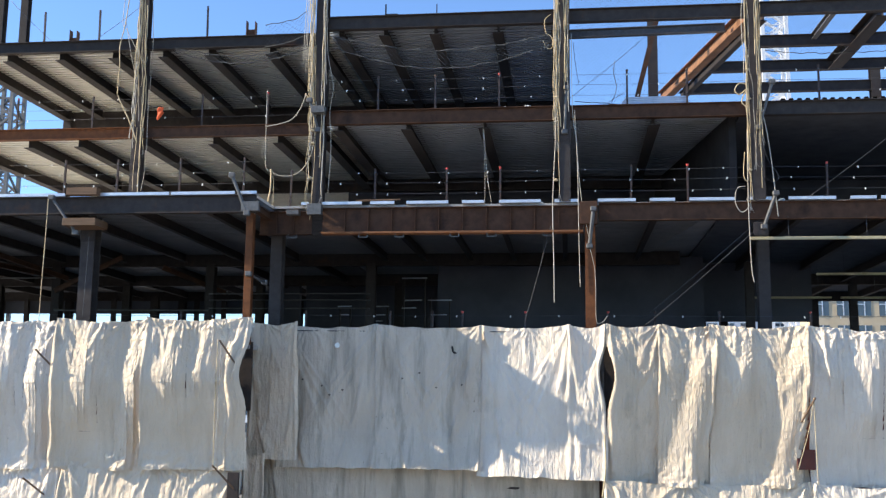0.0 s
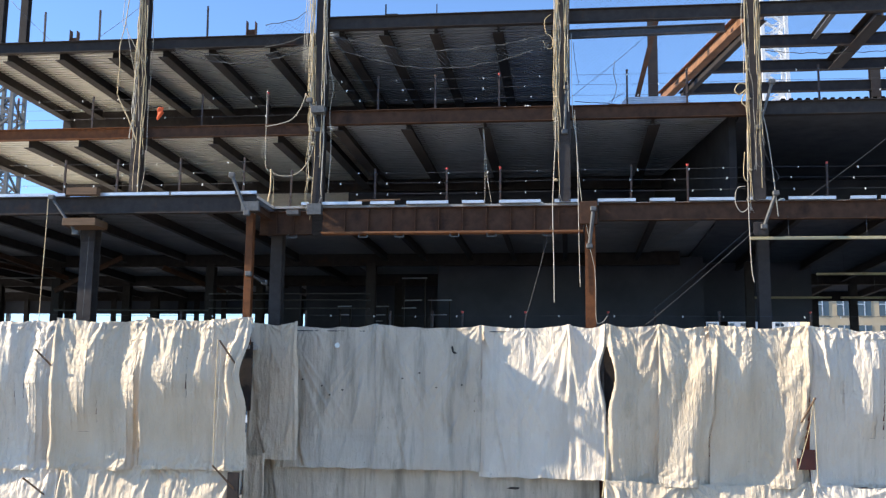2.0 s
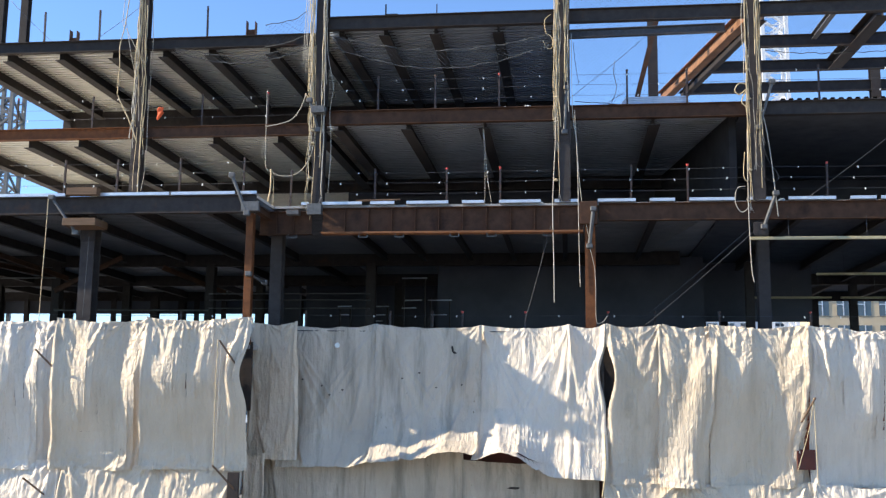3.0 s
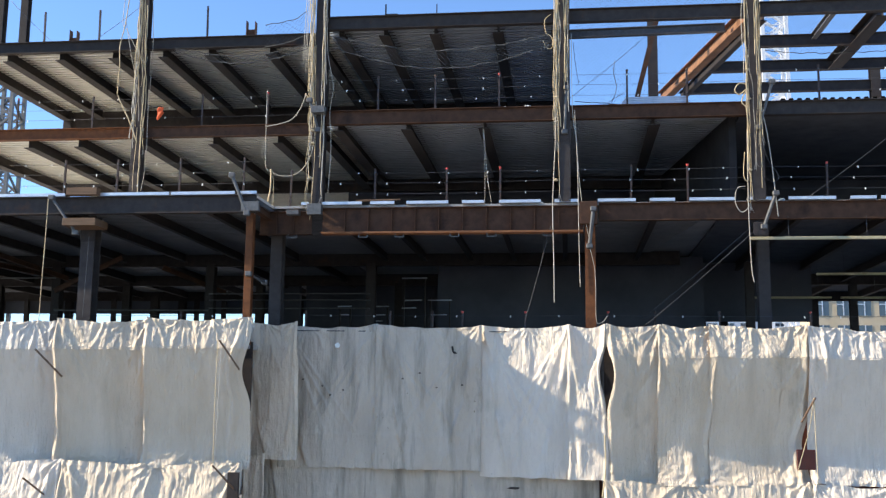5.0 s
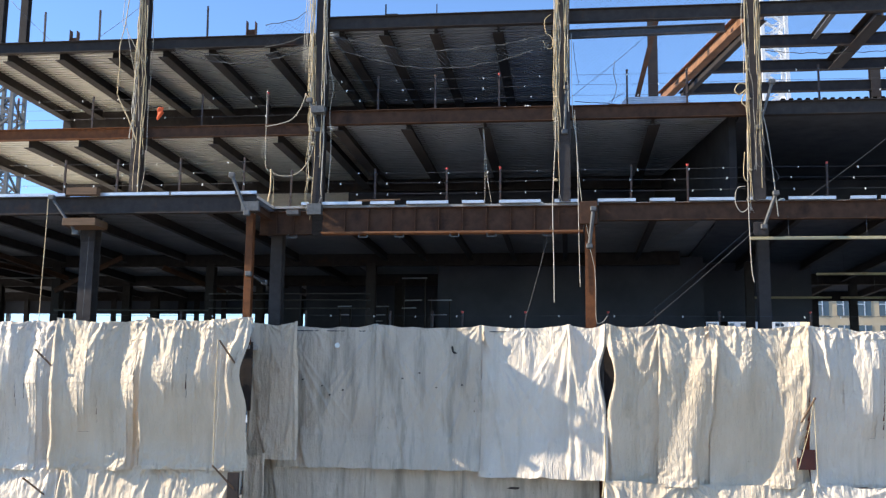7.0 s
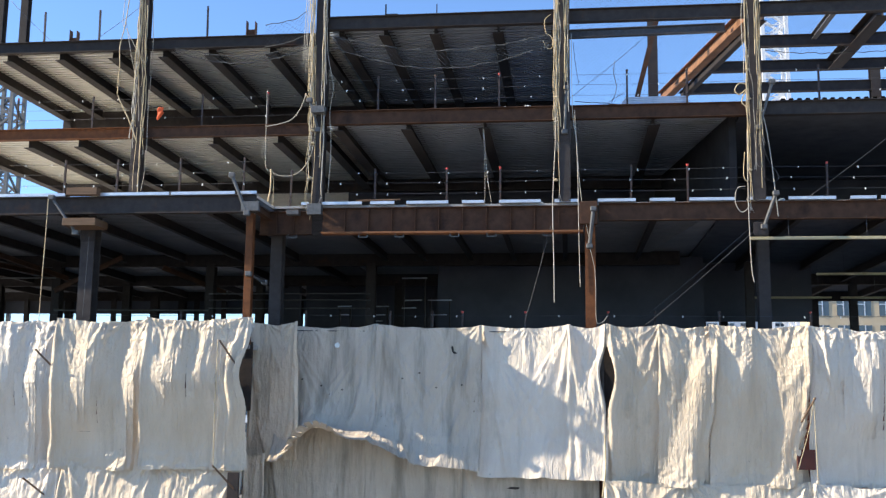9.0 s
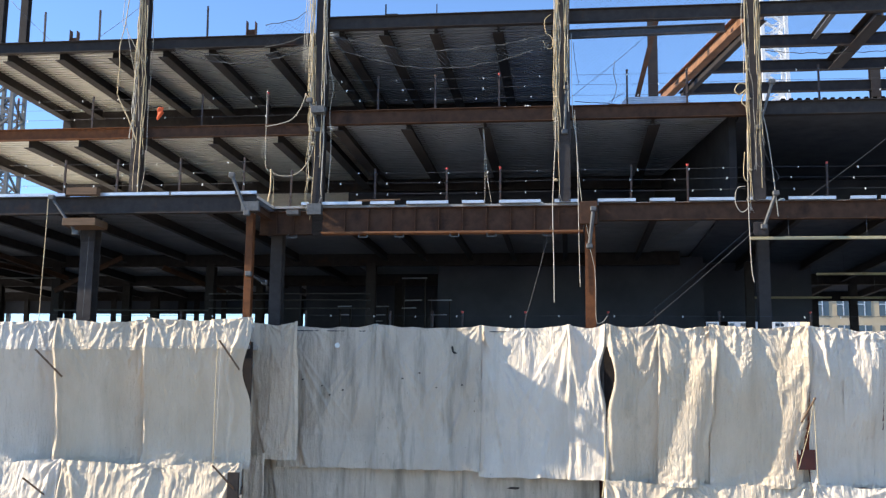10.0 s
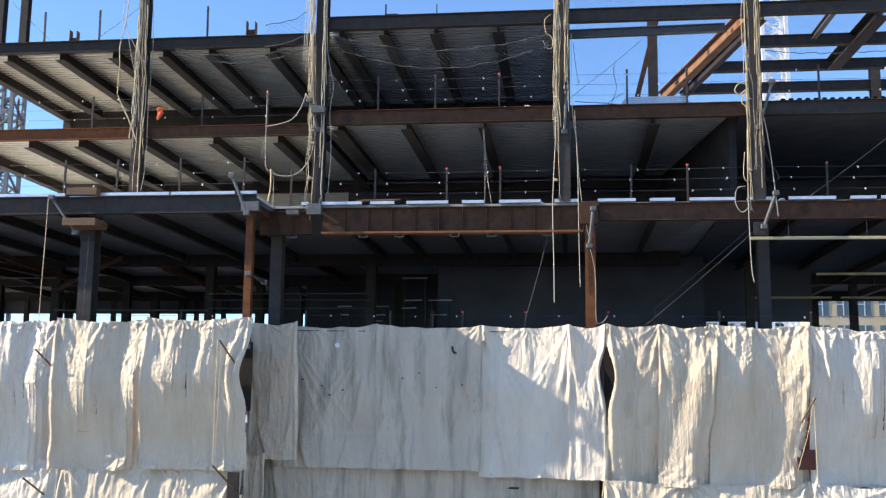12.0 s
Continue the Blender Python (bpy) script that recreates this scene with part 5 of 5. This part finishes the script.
mast(23.35, 80, 0, 62, 2.6, "white lattice mast of a tower crane", M_MAST, 1.9, 0.2)
mast(-39.25, 30, 0, 29.59, 1.6, "grey lattice hoist tower beyond the building", M_GREYM, 1.3)


# far buildings
def house(x, y, w, d, h, floors, bays, material, label):
    ob = tagged(new("apartment_building"), label, "building", "far buildings")
    ob.location = (x, y, 0)
    bm = bmesh.new()
    box(bm, (0, 0, 0), (w, d, h))
    part("wall", bm, material, ob)
    bm = bmesh.new()
    box(bm, (-0.3, -0.3, h), (w + 0.3, d + 0.3, h + 0.5))
    part("roof", bm, material, ob)
    fh = h / floors
    pane = None
    for j in range(floors):
        for i in range(bays):
            bw = w / bays
            if pane is None:
                bm = bmesh.new()
                box(bm, (0, -0.06, 0), (bw * 0.62, 0.05, fh * 0.66))
                pane = part("window", bm, M_GLASS, ob)
                pw = pane
                bm = bmesh.new()
                box(bm, (bw * 0.29, -0.12, 0), (bw * 0.33, -0.062, fh * 0.66))
                box(bm, (0, -0.12, fh * 0.40), (bw * 0.288, -0.062, fh * 0.43))
                mull = part("mullion", bm, M_EDGE, pane)
            else:
                pw = new("window", pane.data)
                pw.parent = ob
                mm = new("mullion", mull.data)
                mm.parent = pw
            pw.location = (i * bw + bw * 0.19, 0, j * fh + fh * 0.2)
    return ob


house(29.90, 95, 30, 14, 20.58, 6, 12, M_TAN, "tan apartment block with gridded windows")
house(17.55, 120, 22, 14, 19.41, 5, 9, M_MAST, "pale apartment block in the distance")
house(-80, 130, 36, 14, 14.5, 4, 10, M_MAST, "pale apartment block in the distance")
house(-30, 150, 30, 14, 14.0, 4, 9, M_TAN, "tan apartment block in the distance")

# ---- motion ----
def between(keys, t):
    """Smooth interpolation in rows of (seconds, value)."""
    if t <= keys[0][0]:
        return keys[0][1]
    for (a, p), (b, q) in zip(keys, keys[1:]):
        if t <= b:
            s = (t - a) / (b - a)
            return p + (q - p) * s * s * (3 - 2 * s)
    return keys[-1][1]


# how far the side tarps belly out: 0 sucked flat, 1 billowing
LEFT = [(0, 1), (0.15, 0.9), (0.32, 0), (1.05, 0), (1.2, 0.9), (1.5, 1), (2.0, 1), (2.3, 0.7), (2.42, 0), (2.68, 0), (2.85, 0.9), (3.2, 1), (3.8, 0.2), (4.3, 0.8),
        (4.7, 0), (5.0, 0), (5.2, 0.9), (5.7, 1), (6.0, 0.9), (6.2, 0), (6.5, 0), (6.7, 0.8), (7.0, 1), (7.2, 0), (7.7, 0.2), (8.2, 0.9), (8.8, 1), (9.4, 1), (9.7, 0), (10.1, 0),
        (10.3, 0.8), (10.5, 0.2), (10.65, 0.9), (11, 1), (11.5, 0.9), (12, 1)]
RIGHT = [(0, 1), (0.2, 0.6), (0.4, 0), (0.65, 0), (0.9, 0.9), (1.2, 1), (2.1, 1), (2.25, 0.4), (2.4, 0), (2.55, 0), (2.7, 0.9), (3.2, 1), (3.9, 0.3), (4.4, 0.9),
         (4.8, 0.4), (5.0, 0), (5.12, 0.9), (5.7, 1), (5.9, 0.4), (6.0, 0), (6.25, 0), (6.42, 0.9), (7.0, 1), (7.2, 0), (7.7, 0.3), (8.2, 0.9), (8.8, 1), (9.45, 1), (9.54, 0.85), (9.6, 0.1), (9.8, 0.9),
         (10.5, 0.85), (12, 1)]
# the hem of the first tarps on the right kicks up
KICK = [(0, 0), (0.8, 0), (0.95, 0.9), (1.2, 1), (1.5, 0.3), (1.7, 0.4), (1.9, 0), (2.75, 0), (2.9, 0.5), (3.1, 0), (4.2, 0), (4.4, 0.4), (4.7, 0), (8.4, 0), (8.8, 0.9), (9.0, 0), (12, 0)]
# how far the hems of the middle tarps lift at five stations: 0 hanging, 1 thrown up
HEM_A = [(0, 0.10), (0.4, 0), (1.0, 0), (1.12, 0.95), (1.3, 0.85), (1.5, 0.95), (1.6, 0.6), (1.75, 0.1), (2.6, 0), (2.8, 0.45), (3.0, 0.2), (3.2, 0.1), (3.8, 0), (4.2, 0.5), (4.6, 0),
         (5.1, 0), (5.2, 0.8), (5.35, 0.6), (5.5, 0.06), (6.5, 0), (6.62, 0.6), (6.8, 0.15), (7.0, 0), (8.0, 0.0), (8.6, 0.3), (8.8, 0.7), (9.0, 1.0), (9.15, 0.3), (9.3, 0), (12, 0)]
HEM_B = [(0, 0.15), (0.3, 0), (1.05, 0), (1.2, 0.8), (1.35, 0.8), (1.5, 0.9), (1.65, 0.35), (1.9, 0), (2.7, 0), (2.85, 0.6), (3.0, 0.5), (3.2, 0.1), (3.9, 0), (4.3, 0.5), (4.7, 0),
         (5.1, 0), (5.25, 0.75), (5.5, 0.6), (5.65, 0.6), (5.85, 0.05), (6.6, 0), (6.75, 0.45), (6.9, 0.1), (7.1, 0), (8.1, 0), (8.7, 0.4), (8.85, 0.55), (9.0, 0.35), (9.2, 0), (12, 0)]
HEM_C = [(0, 0.2), (0.3, 0), (1.03, 0), (1.18, 1.05), (1.28, 0.95), (1.45, 0.4), (1.5, 0.15), (1.65, 0.7), (1.8, 0.2), (2.0, 0), (2.65, 0), (2.75, 0.5), (2.95, 0.85), (3.05, 0.6), (3.2, 0.1), (4.0, 0), (4.4, 0.5), (4.75, 0),
         (5.15, 0), (5.3, 0.8), (5.5, 0.75), (5.65, 0.7), (5.85, 0.1), (6.0, 0), (6.65, 0), (6.8, 0.6), (7.0, 0.08), (7.1, 0), (8.2, 0), (8.7, 0.5), (8.9, 0.5), (9.0, 0.06), (12, 0)]
HEM_D = [(0, 0.12), (0.3, 0), (1.03, 0), (1.18, 0.75), (1.3, 0.6), (1.5, 0.05), (1.7, 0.3), (2.0, 0), (2.7, 0), (2.9, 0.4), (3.1, 0.1), (4.1, 0.1), (4.5, 0.3), (5.1, 0), (5.3, 0.3), (5.5, 0.1), (5.9, 0), (6.7, 0),
         (6.85, 0.25), (7.1, 0), (8.3, 0), (8.8, 0.25), (9.1, 0), (12, 0)]
STATIONS = ((-10.3, None), (-8.1, HEM_A), (-5.0, HEM_B), (-2.4, HEM_C), (-0.3, HEM_D), (1.4, None))


def lift(x, t):
    """The lift of the hem at x, continuous along the front."""
    vals = [(sx, 0.35 * between(HEM_A if sx < -5 else HEM_D, t) if keys is None else between(keys, t)) for sx, keys in STATIONS]
    s = between(vals, x)
    return s * (1 + 0.12 * math.sin(2.4 * x + 6 * t))


def side_wind(kind, t, x):
    return between(LEFT if kind == "left" else RIGHT, t + 0.012 * (x + 14 if kind == "left" else 8 - x))


@functools.lru_cache(maxsize=None)
def lean(kind, t, x, f):
    """How far the cloth leans at the fraction f of its height, in degrees; positive throws it outward below."""
    if kind == "still":
        return between([(0, 6), (0.3, -5), (0.7, -2), (1, 3)], f)
    if kind == "low":
        return between([(0, 14), (0.15, 13), (0.35, -4), (1, 2)], f)
    if kind == "mid":
        s = lift(x, t)
        g = between(RIGHT, t) * (1 - min(1, s))
        bell = g * (between([(0, 0), (0.35, 4), (0.6, -4), (0.74, -3), (0.8, 8), (1, 5)], f))
        return bell + 2 - 3 * min(1, f / 0.4) + 8 * s * min(1, f / 0.4) + 118 * s * max(0, (f - 0.45) / 0.55) ** 1.25 + 0.5 * math.sin(4 * t + 5 * f)
    s = side_wind(kind, t, x)
    foot = [(0.7, -11), (0.85, 6), (1, 22)] if kind == "right" else [(0.7, -10), (0.85, -4), (0.93, 3), (1, 14)]
    flat = between([(0.0, 13), (0.17, 14), (0.24, -15), (0.5, -14)] + foot, f)
    if kind == "left":
        full = between([(0.0, 12), (0.22, 12), (0.36, 8), (0.5, -5), (0.6, -12), (0.8, -14), (0.9, -3), (1, 6)], f)
    else:
        full = between([(0.0, 11), (0.2, 6), (0.38, -6), (0.8, -13), (0.9, -3), (1, 6)], f)
    kick = 72 * between(KICK, t) * max(0, (f - 0.66) / 0.34) * max(0, min(1, (5.5 - x) / 2)) if kind == "right" else 0
    return kick + flat + (full - flat) * s + 0.6 * math.sin(5 * t + 4 * f + x)


def belly(kind, t, x, v, sheet):
    """How far the wind holds the folds out at x, v metres down."""
    x0, w, h, lines = sheet
    if not lines:
        return 0.0
    return side_wind(kind, t, x) * sum(ridge(x - x0, v, w, h, ln) for ln in lines)


@functools.lru_cache(maxsize=None)
def hinge(kind, t, x, centre, vs, k):
    """Where the upper edge of strip k hangs at x."""
    if k == 0:
        return 0.0, 0.0
    y, z = hinge(kind, t, x, centre, vs, k - 1)
    a = radians(lean(kind, t, x if k >= 4 or kind != "mid" else centre, (vs[k - 1] + vs[k]) / 2 / vs[-1]))
    return y - (vs[k] - vs[k - 1]) * math.sin(a), z - (vs[k] - vs[k - 1]) * math.cos(a)


def hung(kind, t, x, width, centre, vs, k, sheet):
    """The pose of strip k in its tarp, hinged on those above it and turned along the hinge."""
    a = lean(kind, t, x if k >= 3 or kind != "mid" else centre, (vs[k] + vs[k + 1]) / 2 / vs[-1])
    if kind in ("still", "low") or kind == "mid" and k < 4:
        return pose(0, *hinge(kind, t, x, centre, vs, k), -a)
    y0, z0 = hinge(kind, t, x - width / 2, centre, vs, k)
    y1, z1 = hinge(kind, t, x + width / 2, centre, vs, k)
    y0 -= belly(kind, t, x - width / 2, vs[k], sheet)
    y1 -= belly(kind, t, x + width / 2, vs[k], sheet)
    if sheet[3]:
        out = belly(kind, t, x, vs[k + 1], sheet) - belly(kind, t, x, vs[k], sheet)
        a += math.degrees(math.atan2(out, vs[k + 1] - vs[k]))
    if sheet[3]:
        y0, y1 = y0 - 0.002, y1 + 0.002
        a -= 0.6
    turn = math.degrees(math.atan2(y1 - y0, width))
    roll = -math.degrees(math.atan2(z1 - z0, width))
    return pose(x - centre, (y0 + y1) / 2, (z0 + z1) / 2, 0, 0, turn) @ pose(0, 0, 0, 0, roll) @ pose(0, 0, 0, -a) @ pose(centre - x, 0, 0)


def motions():
    for strips, kind, vs, sheet in TARPS:
        centre, vs = sheet[0] + sheet[1] / 2, tuple(vs)
        for s, k, x, width in strips:
            if kind in ("still", "low"):
                s.matrix_basis = hung(kind, 0, x, width, centre, vs, k, sheet)
            else:
                walk(s, [(n / 10, hung(kind, n / 10, x, width, centre, vs, k, sheet)) for n in range(121)])


motions()
